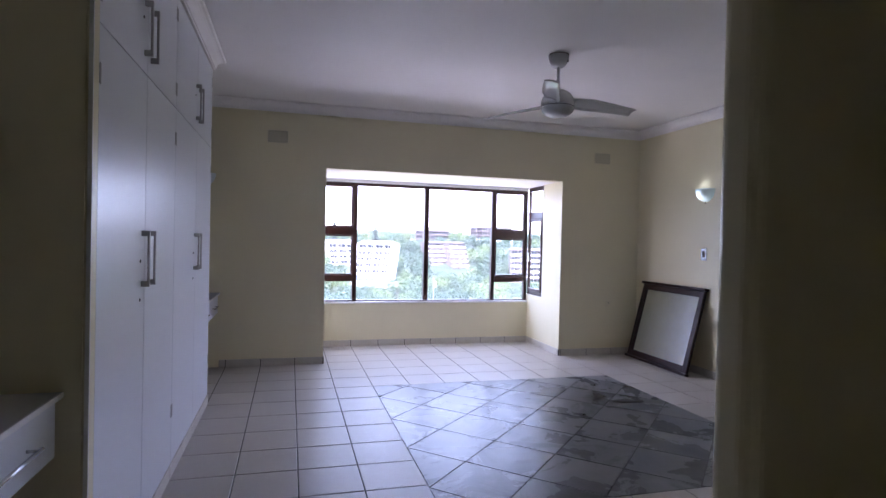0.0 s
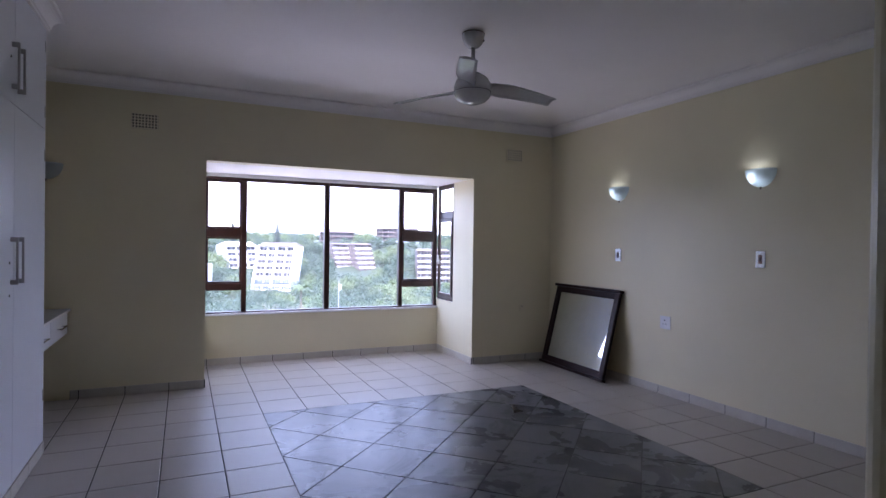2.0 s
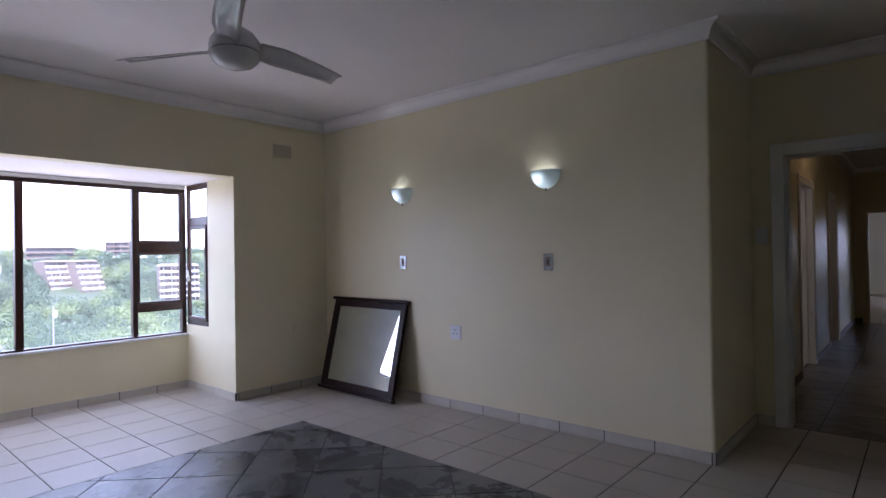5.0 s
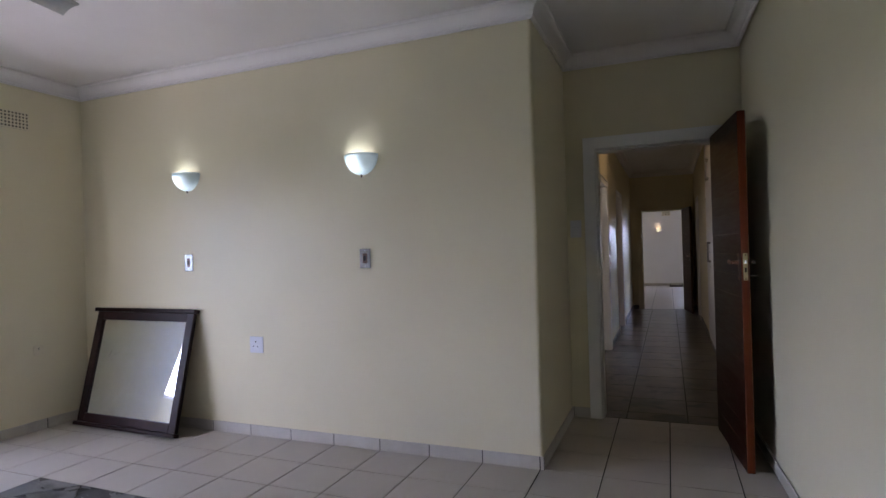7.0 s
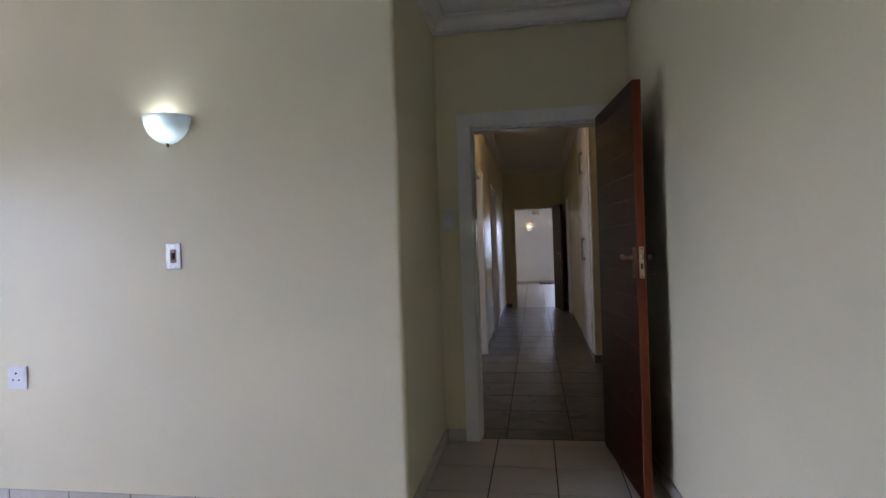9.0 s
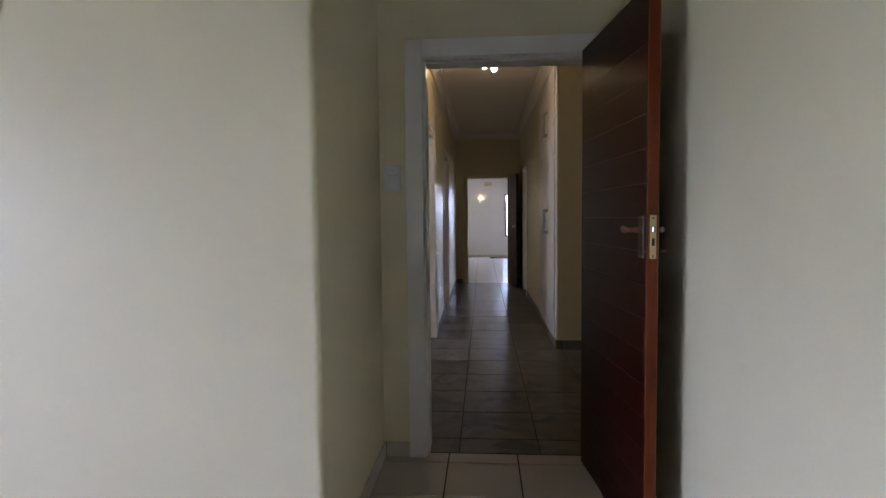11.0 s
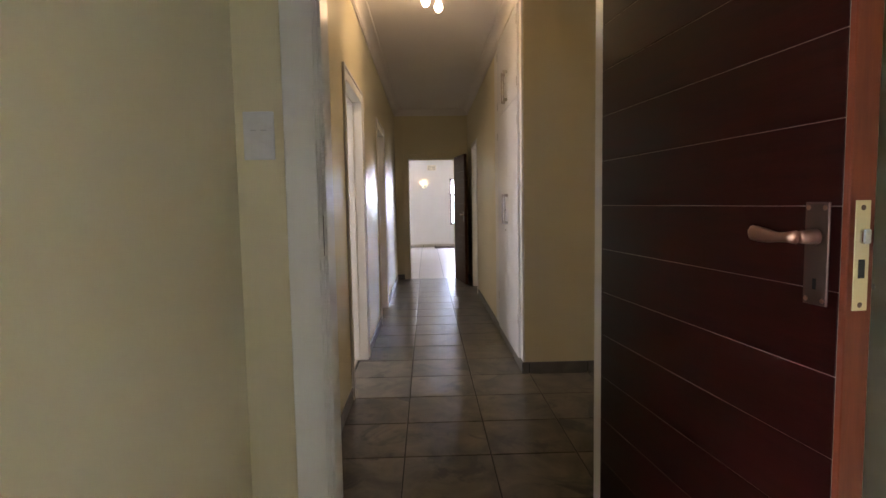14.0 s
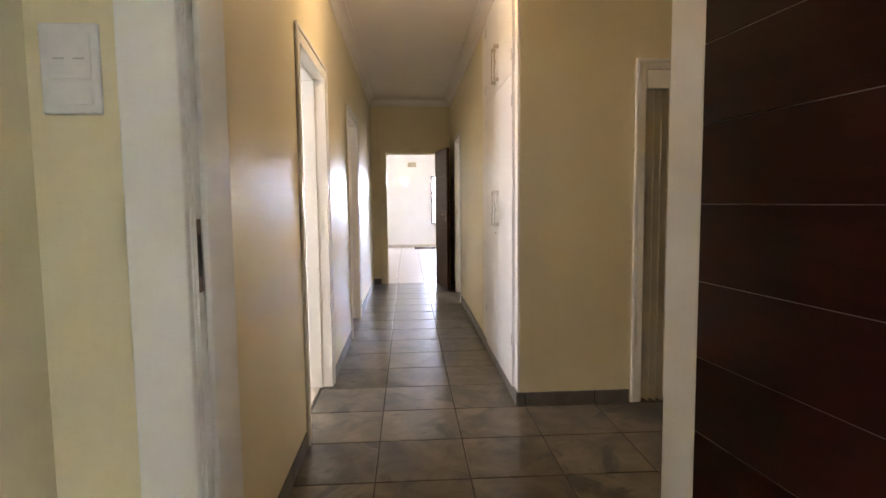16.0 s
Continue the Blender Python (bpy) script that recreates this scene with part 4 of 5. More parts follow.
def ground_z(x, y):
    d = math.hypot(x - ORIGIN.x, y - ORIGIN.y)
    if d < 12:
        return -5.0
    keys = [(12, -5), (40, -12), (70, -16), (110, -20), (160, -24), (220, -24), (260, -21), (300, -15), (340, -6), (380, 1), (450, 3), (700, -4), (5000, -30)]
    for (d0, z0), (d1, z1) in zip(keys, keys[1:]):
        if d <= d1:
            z = z0 + (z1 - z0) * (d - d0) / (d1 - d0)
            break
    else:
        z = -30
    return z + (1.8 * noise.noise(Vector((x / 45, y / 45, 0.3))) if d < 900 else 0)


gv, gf = [], []
rad = [0, 12, 25, 40, 55, 70, 90, 110, 130, 150, 175, 200, 225, 250, 270, 290, 310, 330, 350, 370, 400, 450, 600, 1200, 2500, 4500]
NA = 72
for r in rad:
    for k in range(NA):
        a = k * math.tau / NA
        x, y = ORIGIN.x + r * math.sin(a), ORIGIN.y + r * math.cos(a)
        gv.append((x, y, ground_z(x, y)))
for i in range(len(rad) - 1):
    for k in range(NA):
        gf.append((i * NA + k, i * NA + (k + 1) % NA, (i + 1) * NA + (k + 1) % NA, (i + 1) * NA + k))
me = bpy.data.meshes.new("ground")
me.from_pydata(gv, [], gf)
me.materials.append(SOIL)
me.materials.append(BOUNCE_YARD)
for f in me.polygons:
    f.material_index = 1 if f.index < 3 * NA else 0     # unseen pale yard round the house, added to bounce light to the ceiling
tagged(new("ground", me), "green valley ground falling away and rising to a hillside", "ground", kind="structure")


def leaf_cloud(rng, centre, size, n, leaf):
    """n small leaf clumps (bent quads) in an uneven crown; returns vertices (n*4, 3)."""
    lobes = rng.normal(0, 1, (7, 3))
    lobes /= np.linalg.norm(lobes, axis=1)[:, None]
    lobes = lobes * np.array([0.62, 0.62, 0.5]) * rng.uniform(0.5, 1.0, (7, 1))
    pick = rng.integers(0, 7, n)
    p = rng.normal(0, 1, (n, 3))
    p /= np.linalg.norm(p, axis=1)[:, None]
    p = lobes[pick] + p * rng.uniform(0.28, 0.5, (n, 1))
    c = np.array(centre) + p * np.array(size)
    u = rng.normal(0, 1, (n, 3))
    u /= np.linalg.norm(u, axis=1)[:, None]
    v = np.cross(u, rng.normal(0, 1, (n, 3)))
    v /= np.linalg.norm(v, axis=1)[:, None]
    s = leaf * rng.uniform(0.5, 1.2, (n, 1))
    return np.stack([c - u * s, c + v * s * 0.6, c + u * s, c - v * s * 0.6], 1).reshape(-1, 3)


def leaf_mesh(name, verts, mat):
    me = bpy.data.meshes.new(name)
    n = len(verts) // 4
    me.from_pydata(verts.tolist(), [], np.arange(n * 4).reshape(-1, 4).tolist())
    me.materials.append(mat)
    return me


rng = np.random.default_rng(4)
# woods of the valley and hillside: too many to count
# houses that stand clear of the trees: azimuth, half width, distance, slope to the foot
CLEAR = ((7.7, 2.6, 262, -0.078), (15.0, 1.5, 315, -0.052), (17.0, 1.2, 308, -0.052), (5.2, 1.8, 310, -0.036), (0.8, 1.5, 250, -0.070),
         (14.1, 2.2, 380, 0.012), (20.1, 2.6, 400, 0.014), (23.9, 2.0, 280, -0.064), (28.5, 2.0, 280, -0.064))
clouds, pale = [], []
for _ in range(2300):
    azm, d = rng.uniform(-16, 42), math.sqrt(rng.uniform(70 ** 2, 420 ** 2))
    p = out_at(azm, d)
    h = rng.uniform(2.8, 5.6)
    w = h * rng.uniform(0.85, 1.35)
    z = ground_z(p.x, p.y)
    slope = (z + 1.45 * h - 1.37) / d
    if any(abs(azm - a) < hw and d < bd + 16 and (d > bd - 9 or slope > foot) for a, hw, bd, foot in CLEAR) or slope > 0.026:
        continue
    n = int(420 if d < 160 else 260)
    (pale if noise.noise(Vector((p.x / 30, p.y / 30, 4.0))) + rng.uniform(-0.25, 0.25) > 0.15 else clouds).append(leaf_cloud(rng, (p.x, p.y, z + h * 0.75), (w, w, h), n, 0.34 if d < 160 else 0.55))
tagged(new("far_woods", leaf_mesh("far_woods", np.concatenate(clouds), LEAF)), "dense green trees covering the valley and hill", "woods", kind="stuff")
tagged(new("pale_bushes", leaf_mesh("pale_bushes", np.concatenate(pale), LEAF_PALE)), "lighter green bushes among the trees", "bushes", kind="stuff")


def limb_mesh(bm, p0, p1, r0, r1, n=7):
    return cyl(bm, p0, p1, r0, r1, n)


def broad_tree(azm, d, h, w, label, mat, seed):
    p = out_at(azm, d)
    z = ground_z(p.x, p.y) - 0.3
    r = np.random.default_rng(seed)
    t = thing("tree", (p.x, p.y, z), label, "tree", "near trees")
    bm = limb_mesh(bmesh.new(), (0, 0, 0), (0.2, 0.1, h * 0.5), 0.3, 0.2)
    for k in range(6):
        a = k * 1.05
        limb_mesh(bm, (0.2, 0.1, h * 0.42), (math.cos(a) * w * 0.5, math.sin(a) * w * 0.5, h * 0.78), 0.14, 0.04)
    part("trunk", bm, BARK, t)
    o = new("crown", leaf_mesh("crown", leaf_cloud(r, (0, 0, h * 0.72), (w, w, h * 0.36), 3000, 0.16), mat))
    o.parent = t


broad_tree(21.5, 62, 9, 5.0, "round light green tree below the window", LEAF_PALE, 11)
broad_tree(13.6, 70, 11, 5.5, "dense dark green tree below the window", LEAF, 12)
broad_tree(4.0, 66, 9.5, 5.5, "dense green tree on the valley slope", LEAF, 13)
broad_tree(-3.0, 60, 9, 5.2, "leafy green tree growing close below the house", LEAF, 14)
broad_tree(17.8, 75, 10, 5.2, "leafy pale green tree in the valley", LEAF_PALE, 15)
broad_tree(25.5, 64, 10, 5.2, "dense green tree beside the side window", LEAF, 16)


def bare_tree(azm, d, h, w, seed):
    p = out_at(azm, d)
    z = ground_z(p.x, p.y) - 0.3
    r = np.random.default_rng(seed)
    t = thing("bare_tree", (p.x, p.y, z), "pale leafless tree with a spreading tangle of branches", "tree")
    bm = limb_mesh(bmesh.new(), (0, 0, 0), (0, 0, h * 0.4), 0.3, 0.2)

    def grow(a, way, ln, rad_, depth):
        b = a + way * ln
        limb_mesh(bm, a, b, rad_, rad_ * 0.6, 5)
        if depth:
            for _ in range(3):
                nw = (way + Vector(r.normal(0, 0.55, 3).tolist()) * Vector((1, 1, 0.6))).normalized()
                grow(b, nw, ln * 0.72, rad_ * 0.6, depth - 1)
    for k in range(7):
        a = k * 0.9
        grow(Vector((0, 0, h * 0.38)), Vector((math.cos(a), math.sin(a), 0.55)).normalized(), w * 0.30, 0.07, 3)
    part("branches", bm, BARE, t)


bare_tree(9.0, 52, 10.5, 8.0, 3)
bare_tree(6.0, 55, 10.0, 7.0, 5)


def norfolk_pine(azm, d, h, base=None):
    p = out_at(azm, d)
    z = ground_z(p.x, p.y) if base is None else base
    t = thing("norfolk_pine", (p.x, p.y, z), "tall narrow tiered pine rising over the skyline", "tree", "skyline pines")
    part("trunk", limb_mesh(bmesh.new(), (0, 0, 0), (0, 0, h), 0.35, 0.05), BARK, t)
    r = np.random.default_rng(int(azm * 10) + 50)
    vs = []
    z = h * 0.22
    while z < h:
        s = (1 - z / h)
        for k in range(7):
            a = k * math.tau / 7 + r.uniform(-0.3, 0.3)
            ln = (0.35 + h * 0.10 * s) * r.uniform(0.8, 1.1)
            for q in range(7):
                f = (q + 1) / 7
                vs.append(leaf_cloud(r, (math.cos(a) * ln * f, math.sin(a) * ln * f, z + 0.25 * f * ln - 0.1), (0.5, 0.5, 0.32), 12, 0.42))
        z += h * 0.052
    o = new("crown", leaf_mesh("crown", np.concatenate(vs), PINE))
    o.parent = t


norfolk_pine(8.3, 330, 24.0, -7.0)
norfolk_pine(4.2, 340, 17.0, -5.0)


def palm(azm, d, h):
    p = out_at(azm, d)
    z = ground_z(p.x, p.y)
    t = thing("palm_tree", (p.x, p.y, z), "pale-fronded palm standing among the trees", "tree", "palms")
    part("trunk", limb_mesh(bmesh.new(), (0, 0, 0), (0.2, 0, h), 0.22, 0.15), BARK, t)
    r = np.random.default_rng(int(azm * 7))
    for k in range(16):
        bm = bmesh.new()
        a, up = k * 2.4, r.uniform(0.2, 1.1)
        ln = 2.4
        prev = None
        for i in range(8):
            s = i / 7
            c = Vector((0.2 + math.cos(a) * ln * s * math.cos(up * (1 - s)), math.sin(a) * ln * s * math.cos(up * (1 - s)), h + ln * s * math.sin(up) - 1.6 * s * s))
            side_ = Vector((-math.sin(a), math.cos(a), -0.35)) * (0.32 * math.sin(math.pi * min(1, s + 0.08)))
            row = [bm.verts.new(c - side_), bm.verts.new(c + Vector((0, 0, 0.10))), bm.verts.new(c + side_ * 1.0 + Vector((0, 0, -0.2 * s)))]
            if prev:
                bm.faces.new((prev[0], row[0], row[1], prev[1]))
                bm.faces.new((prev[1], row[1], row[2], prev[2]))
            prev = row
        part("frond", bm, LEAF_PALE, t)


palm(10.5, 118, 12.0)
palm(11.7, 108, 9.0)


def facing(azm, d, z, turn=0):
    p = out_at(azm, d)
    return (p.x, p.y, z), -azm + turn


def stepped_block(azm, d, z, width, floors, fh, label, body, rail_mat, roof_mat, bays, step=0.0, turn=0, lower=0, party=0, roof_up=1.1):
    """A terraced apartment house: storeys that may step back, each with balcony slab, rail and openings."""
    at, rz = facing(azm, d, z, turn)
    ob = thing("apartment_building", at, label, "building", "hillside buildings", rz)
    w = width / 2
    bw = width / bays
    for f in range(floors):
        y = step * f
        z0, z1 = f * fh, (f + 1) * fh
        part("storey", B(-w, w, y, y + 12, z0, z1 - 0.003), body, ob)
        glazed = f < lower
        for k in range(bays):
            x0 = -w + k * bw
            part("fin", B(x0 - 0.15, x0 + 0.15, y - 1.2, y - 0.003, z0, z1 - 0.3), body, ob)
            # flat panel; the shade inside the balcony is put into its colour
            part("opening", B(x0 + 0.45, x0 + bw - 0.45, y - 0.06, y + 0.05, z0 + 0.3, z1 - 0.5), SHADE_BLUE if glazed else SHADED_OPENING, ob, "flat panel coloured as the shade in a balcony opening")
            for q in range(1, 4 if glazed else 2):
                xq = x0 + 0.45 + (bw - 0.9) * q / (4 if glazed else 2)
                part("mullion", B(xq - 0.09, xq + 0.09, y - 0.11, y - 0.065, z0 + 0.3, z1 - 0.5), rail_mat, ob)
        part("fin", B(w - 0.15, w + 0.15, y - 1.2, y - 0.003, z0, z1 - 0.3), body, ob)
        part("balcony_slab", B(-w - 0.1, w + 0.1, y - 1.35, y - 0.004, z0 - 0.14, z0 + 0.06), rail_mat, ob)
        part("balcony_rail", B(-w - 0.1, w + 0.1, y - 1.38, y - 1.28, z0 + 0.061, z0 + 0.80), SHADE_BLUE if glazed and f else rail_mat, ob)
        for k in range(party):
            x = -w + k * width / (party - 1)
            bm = bmesh.new()
            side_on = [(y - 1.9, z0 - 0.2), (y - 1.9, z1 - 0.9), (y - 1.3, z1 + 0.1), (y + 0.2, z1 + 0.7), (y + 3.0, z1 + 0.7), (y + 3.0, z0 - 0.2)]
            lo = [bm.verts.new((x - 0.4, v, u)) for v, u in side_on]
            hi = [bm.verts.new((x + 0.4, v, u)) for v, u in side_on]
            bm.faces.new(lo)
            bm.faces.new(hi[::-1])
            for i in range(6):
                bm.faces.new((lo[i], hi[i], hi[(i + 1) % 6], lo[(i + 1) % 6]))
            part("party_wall", bm, body, ob, "white stepped party wall with a rounded shoulder")
    y, zt = step * (floors - 1), floors * fh
    bm = bmesh.new()
    v = [bm.verts.new(c) for c in ((-w - 0.3, y - 1.3, zt), (w + 0.3, y - 1.3, zt), (w + 0.3, y + 12.5, zt), (-w - 0.3, y + 12.5, zt), (-w + 0.8, y + 3, zt + roof_up), (w - 0.8, y + 3, zt + roof_up))]
    for f in ((0, 1, 5, 4), (1, 2, 5), (2, 3, 4, 5), (3, 0, 4), (3, 2, 1, 0)):
        bm.faces.new([v[i] for i in f])
    part("roof", bm, roof_mat, ob)
    return ob


stepped_block(7.8, 262, -20.5, 17.0, 7, 2.85, "white terraced apartment block with brown roof tiles", WHITE_RENDER, WHITE_RENDER, ROOF, 4, 1.25, -20, 2, 3, 1.7)
stepped_block(5.2, 310, -12.5, 16.0, 4, 2.9, "white rendered apartment house with pale roofs", WHITE_RENDER, WHITE_RENDER, PALE_ROOF, 3, 1.2, 25, 0, 0, 2.2)
stepped_block(0.8, 250, -17.0, 9.0, 3, 2.9, "small white three-storey house among trees", WHITE_RENDER, WHITE_RENDER, PALE_ROOF, 4, 0.2, -14, 0, 0, 0.4)
stepped_block(15.2, 315, -17.5, 11.0, 7, 2.6, "brown brick terraced flats with white balconies", BRICK, WHITE_RENDER, ROOF, 3, 1.7, 22, 0, 0, 0.7)
stepped_block(17.3, 308, -17.5, 9.5, 7, 2.6, "brown brick terraced flats with white railings", BRICK, WHITE_RENDER, ROOF, 3, 1.7, 22, 0, 0, 0.7)
stepped_block(14.1, 380, 2.5, 22.0, 2, 3.0, "long low brick house on the ridge", BRICK, BRICK, ROOF, 5, 0.0, 5, 0, 0, 2.2)
stepped_block(20.1, 400, 3.5, 29.0, 3, 2.8, "brick apartment house on the skyline", BRICK, BRICK, ROOF, 7, 0.0, -8, 0, 0, 1.2)
stepped_block(23.9, 280, -18.5, 16.0, 6, 2.75, "brick and white balconied flats on the slope", BRICK, WHITE_RENDER, ROOF, 5, 0.2, 8)
stepped_block(28.5, 280, -18.0, 16.0, 6, 2.7, "white balconied flats seen through the side window", WHITE_RENDER, WHITE_RENDER, ROOF, 5, 0.2, 8)
p = out_at(14.2, 58)
lampost = thing("street_lamp", (p.x, p.y, ground_z(p.x, p.y)), "grey street lamp post with a pale lantern", "street lamp")
part("pole", cyl(bmesh.new(), (0, 0, 0), (0, 0, 10.9), 0.08, 0.05, 10), STEEL, lampost)
part("lantern", B(0.05, 0.27, -0.10, 0.10, 9.9, 10.5, 0.05), WHITE_RENDER, lampost)

# ---- skirting and floor tiles ----
PX, X0T = 0.343, 1.205
PY, Y0T = 0.354, 3.262


def skirting(name, p, q, inward, mat, label, h=0.076, pitch=0.343, shift=0.0, t=0.010):
    """A row of skirting tiles along a wall from p to q."""
    run = tagged(new(name), label, "skirting", kind="structure")
    ang = math.degrees(math.atan2(q[1] - p[1], q[0] - p[0]))
    run.matrix_world = pose(p[0], p[1], 0, 0, 0, ang)
    ln = math.hypot(q[0] - p[0], q[1] - p[1])
    s = -1 if (-(q[1] - p[1]) * inward[0] + (q[0] - p[0]) * inward[1]) < 0 else 1
    part("joint", B(0, ln, min(0, s * (t - 0.004)), max(0, s * (t - 0.004)), 0.0, h - 0.002), GROUT, run)
    cuts, x = [0.0], shift
    while x < ln - 0.02:
        if x > 0.02:
            cuts.append(x)
        x += pitch
    cuts.append(ln)
    shared = {}
    for a, b in zip(cuts, cuts[1:]):
        key = round(b - a, 4)
        if key not in shared:
            shared[key] = mesh_of(B(0.0032, b - a - 0.0032, min(0, s * t), max(0, s * t), 0.0005, h, 0.0015), "skirting_tile", mat)
        o = new("skirting_tile", shared[key])
        o.parent = run
        o.location.x = a
    return run


def off(start, origin, pitch):
    return (origin - start) % pitch


CL = "cream tile skirting with dark joints"
skirting("baseboard", (0.80, YW), (BX0, YW), (0, -1), SKIRT_TILE, CL, shift=off(0.80, X0T, PX))
skirting("baseboard", (BX0, BY), (BX1, BY), (0, -1), SKIRT_TILE, CL, shift=off(BX0, X0T, PX))
skirting("baseboard", (BX1, YW), (BX1, BY - 0.011), (-1, 0), SKIRT_TILE, CL, pitch=PY, shift=off(YW, Y0T, PY))
skirting("baseboard", (BX0, YW), (BX0, BY - 0.011), (1, 0), SKIRT_TILE, CL, pitch=PY, shift=off(YW, Y0T, PY))
skirting("baseboard", (BX1, YW), (XM, YW), (0, -1), SKIRT_TILE, CL, shift=off(BX1, X0T, PX))
skirting("baseboard", (XM, 3.236), (XM, YW - 0.011), (-1, 0), SKIRT_TILE, CL, pitch=PY, shift=off(3.236, Y0T, PY))
skirting("baseboard", (XM - 0.009, 3.245), (XD0, 3.245), (0, -1), SKIRT_TILE, CL, shift=off(XM, X0T, PX))
skirting("baseboard", (XD0, 3.082), (XD0, 3.234), (-1, 0), SKIRT_TILE, CL, shift=0.2)
skirting("baseboard", (2.23, 1.832), (XD0, 2.035), (0, 1), SKIRT_TILE, CL, shift=0.2)
skirting("baseboard", (WX - 0.02, 3.03), (WX - 0.02, 5.775), (1, 0), SKIRT_TILE, "cream tile plinth under the wardrobes", h=0.074, pitch=PY, shift=off(3.03, Y0T, PY), t=0.024)
HLB = "dark grey stone skirting tiles"
HP, HX, HY = 0.4275, 8.285, 2.430
skirting("baseboard", (XD1 + 0.014, YL), (D1[0] - 0.066, YL), (0, -1), HALL_SKIRT, HLB, 0.082, HP, off(XD1, HX, HP))
skirting("baseboard", (D1[1] + 0.066, YL), (D2[0] - 0.066, YL), (0, -1), HALL_SKIRT, HLB, 0.082, HP, off(D1[1], HX, HP))
skirting("baseboard", (D2[1] + 0.066, YL), (XE, YL), (0, -1), HALL_SKIRT, HLB, 0.082, HP, off(D2[1], HX, HP))
skirting("baseboard", (XC, 1.36), (XC, YR + 0.01), (-1, 0), HALL_SKIRT, HLB, 0.082, HP, off(1.36, HY, HP))
skirting("baseboard", (XC, YR), (D3[0] - 0.066, YR), (0, 1), HALL_SKIRT, HLB, 0.082, HP, off(XC, HX, HP))
skirting("baseboard", (D3[1] + 0.066, YR), (XE, YR), (0, 1), HALL_SKIRT, HLB, 0.082, HP, off(XC, HX, HP))
skirting("baseboard", (XE, FDL + 0.08), (XE, YL), (-1, 0), HALL_SKIRT, HLB, 0.082, HP, 0.3)
skirting("baseboard", (XE, YR + 0.01), (XE, FDR - 0.07), (-1, 0), HALL_SKIRT, HLB, 0.082, HP, 0.3)
skirting("baseboard", (XF, 0.0), (XF, 5.4), (-1, 0), SKIRT_TILE, CL, shift=0.1)


def clip(poly, x0, x1, y0, y1):
    """A convex polygon cut to a rectangle."""
    for axis, lim, sgn in ((0, x0, 1), (0, x1, -1), (1, y0, 1), (1, y1, -1)):
        res = []
        for a, b in zip(poly, poly[1:] + poly[:1]):
            ia, ib = sgn * (a[axis] - lim) >= 0, sgn * (b[axis] - lim) >= 0
            if ia:
                res.append(a)
            if ia != ib:
                f = (lim - a[axis]) / (b[axis] - a[axis])
                res.append((a[0] + f * (b[0] - a[0]), a[1] + f * (b[1] - a[1])))
        poly = res
        if not poly:
            return []
    return poly


def slab(bm, x0, x1, y0, y1, e=0.0022):
    """One tile with softened arrises, top at z = 0."""
    lo = [bm.verts.new((x, y, -0.006)) for x, y in ((x0, y0), (x1, y0), (x1, y1), (x0, y1))]
    mid = [bm.verts.new((x, y, -0.0012)) for x, y in ((x0, y0), (x1, y0), (x1, y1), (x0, y1))]
    hi = [bm.verts.new((x, y, 0.0)) for x, y in ((x0 + e, y0 + e), (x1 - e, y0 + e), (x1 - e, y1 - e), (x0 + e, y1 - e))]
    bm.faces.new(hi)
    for a, b in ((lo, mid), (mid, hi)):
        for i in range(4):
            bm.faces.new((a[i], a[(i + 1) % 4], b[(i + 1) % 4], b[i]))
    return bm


RUG = (X0T + 3 * PX, X0T + 10 * PX, Y0T + PY, Y0T + 8 * PY)
G = 0.0034
cream = {}
rest = bmesh.new()
count = 0
for i in range(-3, 17):
    for j in range(-12, 14):
        x0, x1, y0, y1 = X0T + i * PX, X0T + (i + 1) * PX, Y0T + j * PY, Y0T + (j + 1) * PY
        cx, cy = (x0 + x1) / 2, (y0 + y1) / 2
        if RUG[0] < cx < RUG[1] and RUG[2] < cy < RUG[3]:
            continue
        if cx > XM and cy > 3.4 or cy > BY + 0.2 or (cy > YW + 0.2 and not BX0 - 0.2 < cx < BX1 + 0.2) or (cx > 3.8 and cy < 1.6):
            continue
        x1 = min(x1, 6.808)
        near = cy > 1.9 and cx > 0.7 and count < 300
        if near:
            key = round(x1 - x0, 3)
            if key not in cream:
                cream[key] = mesh_of(slab(bmesh.new(), G, x1 - x0 - G, G, PY - G), "floor_tile", CREAM_TILE)
            o = new("floor_tile", cream[key])
            o.parent = floor
            o.location = (x0, y0, 0)
            count += 1
        else:
            slab(rest, x0 + G, x1 - G, y0 + G, y1 - G)
tagged(part("floor_tiles", rest, CREAM_TILE, floor), kind="stuff")

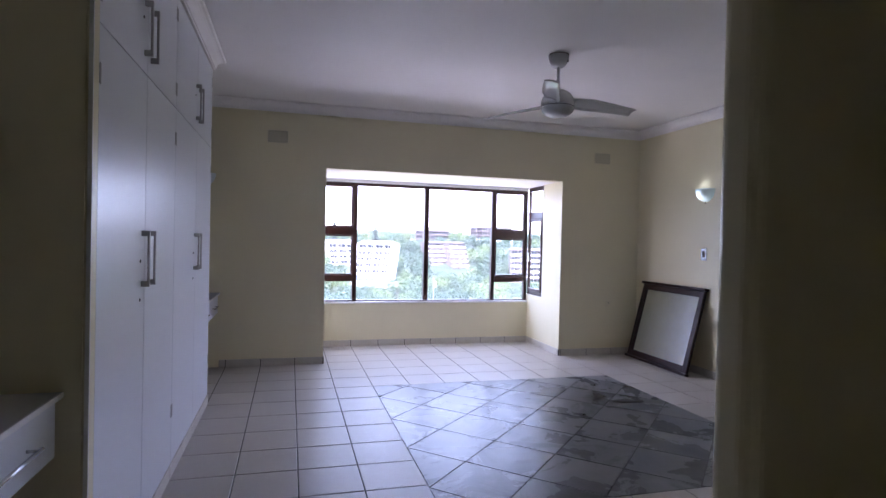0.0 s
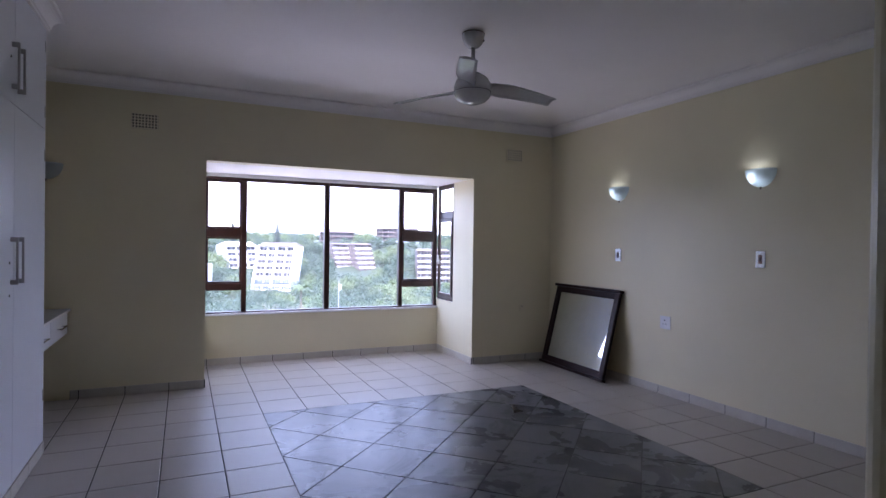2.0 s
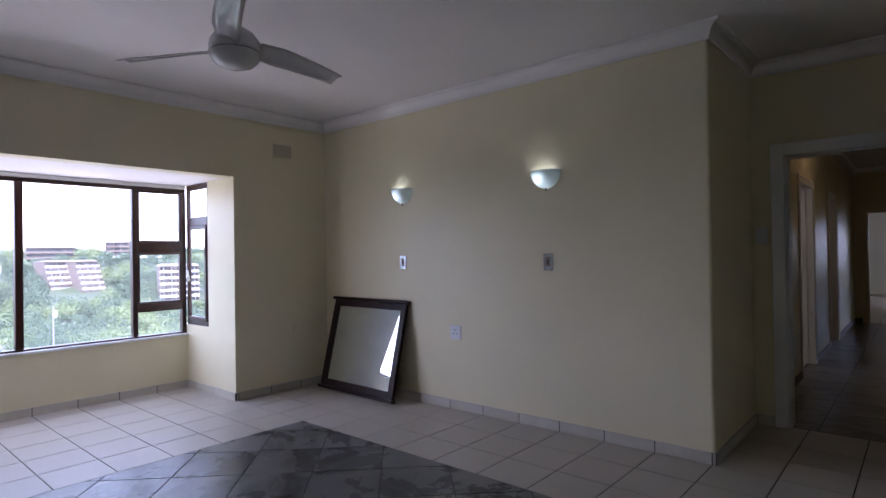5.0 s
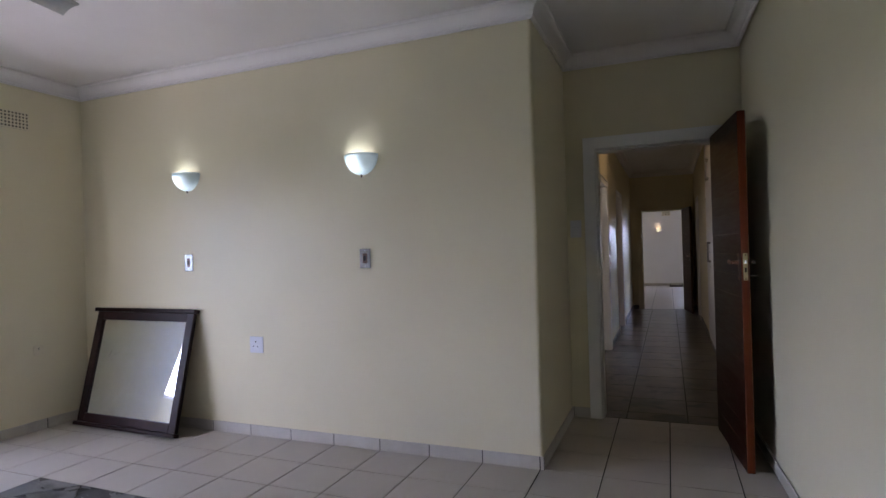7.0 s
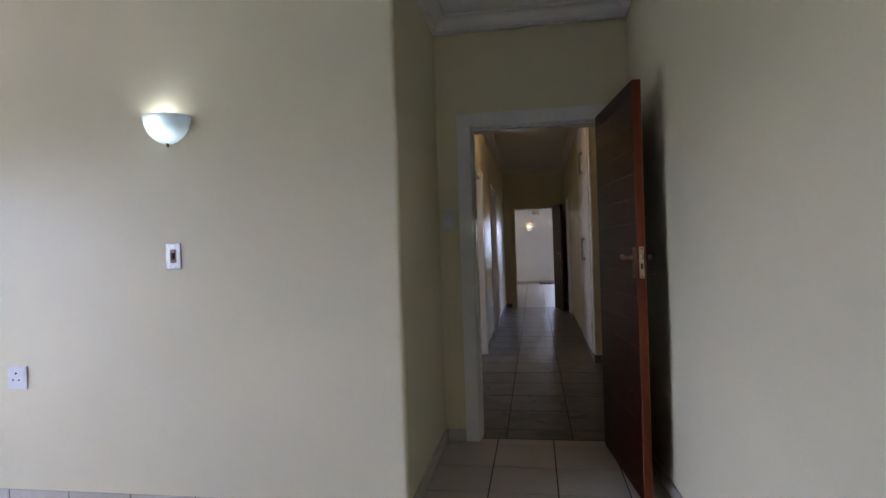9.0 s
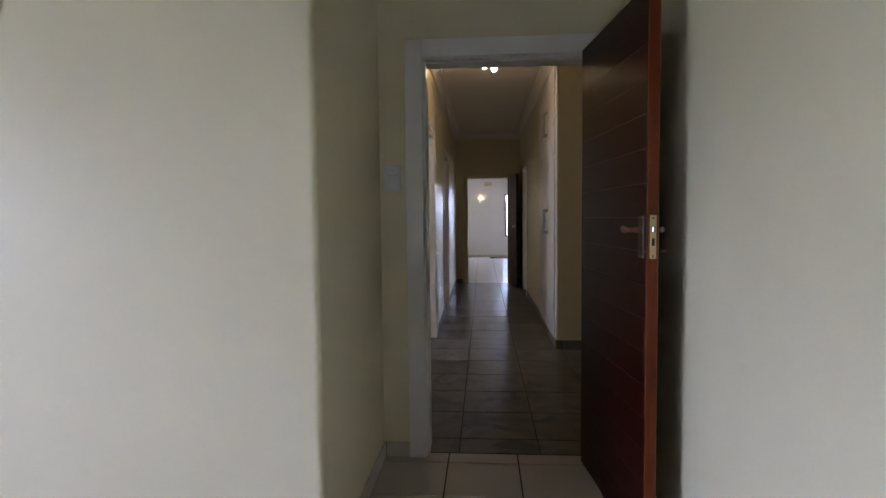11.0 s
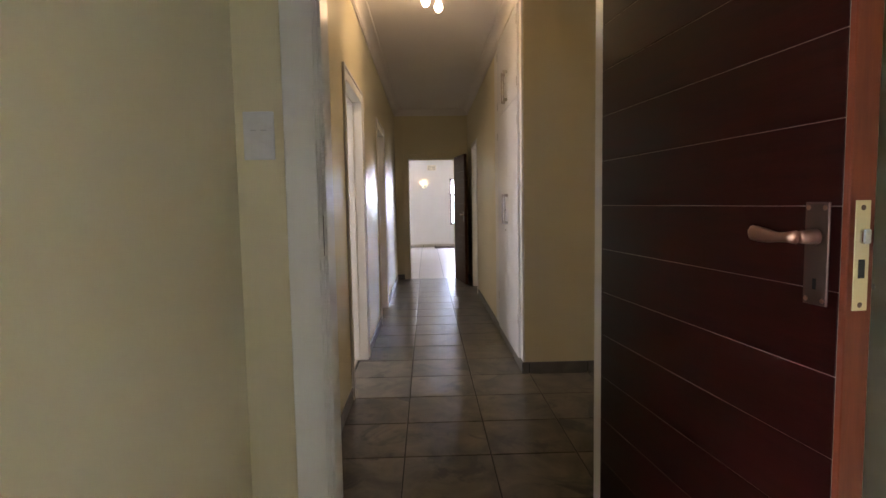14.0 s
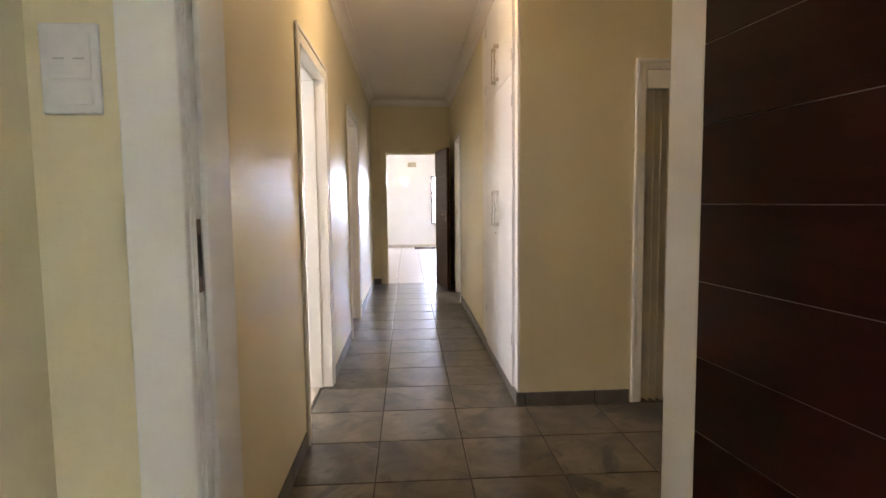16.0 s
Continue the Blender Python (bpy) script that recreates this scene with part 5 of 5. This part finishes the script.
# the diagonal slate panel let into the floor
panel = tagged(new("floor_panel"), "square panel of dark slate tiles laid diagonally in the floor", "floor panel", kind="structure")
hd = 0.30
for i in range(-9, 12):
    for j in range(-9, 12):
        cx, cy = RUG[0] + 0.3 + (i + j) * hd, 5.735 + (i - j) * hd
        sz = hd - 0.0055
        poly = clip([(cx - sz, cy), (cx, cy - sz), (cx + sz, cy), (cx, cy + sz)], RUG[0] + 0.002, RUG[1] - 0.002, RUG[2] + 0.002, RUG[3] - 0.002)
        if len(poly) < 3:
            continue
        ar = 0.5 * abs(sum(a[0] * b[1] - b[0] * a[1] for a, b in zip(poly, poly[1:] + poly[:1])))
        if ar < 0.0006:
            continue
        part("slate_tile", prism(bmesh.new(), [(x, y) for x, y in poly], -0.006, 0.0), SLATE_TILE, panel)

# corridor tiles
hall_floor = tagged(new("corridor_floor"), "grey mottled stone-look tiles with dark joints", "floor", kind="structure")
shared = {}
for i in range(-4, 15):
    for j in range(-6, 3):
        x0, x1, y0, y1 = HX + i * HP, HX + (i + 1) * HP, HY + j * HP, HY + (j + 1) * HP
        if x1 < 6.82 or x0 > XE or y0 > YL or (x0 > XC and y1 < YR) or y1 < 0.3:
            continue
        x0, x1 = max(x0, 6.812), min(x1, XE + 0.05)
        y1 = min(y1, YL + 0.07)
        key = (round(x1 - x0, 3), round(y1 - y0, 3))
        if key not in shared:
            shared[key] = mesh_of(slab(bmesh.new(), G, x1 - x0 - G, G, y1 - y0 - G), "stone_tile", HALL_TILE)
        o = new("stone_tile", shared[key])
        o.parent = hall_floor
        o.location = (x0, y0, 0)

# pale tiles of the rooms beyond
beyond = bmesh.new()
for x0, x1, y0, y1 in ((XE + 0.052, XF, -0.9, 5.4), (8.02, 10.4, YL + 0.073, 6.1), (10.52, 13.2, YL + 0.073, 6.1), (XC + 0.13, 10.62, 0.3, 1.36), (12.12, XE, -0.8, YR - 0.1)):
    nx, ny = max(1, round((x1 - x0) / 0.42)), max(1, round((y1 - y0) / 0.42))
    for i in range(nx):
        for j in range(ny):
            slab(beyond, x0 + (x1 - x0) * i / nx + 0.003, x0 + (x1 - x0) * (i + 1) / nx - 0.003, y0 + (y1 - y0) * j / ny + 0.003, y0 + (y1 - y0) * (j + 1) / ny - 0.003)
tagged(part("pale_floor_tiles", beyond, CREAM_TILE, floor), kind="stuff")
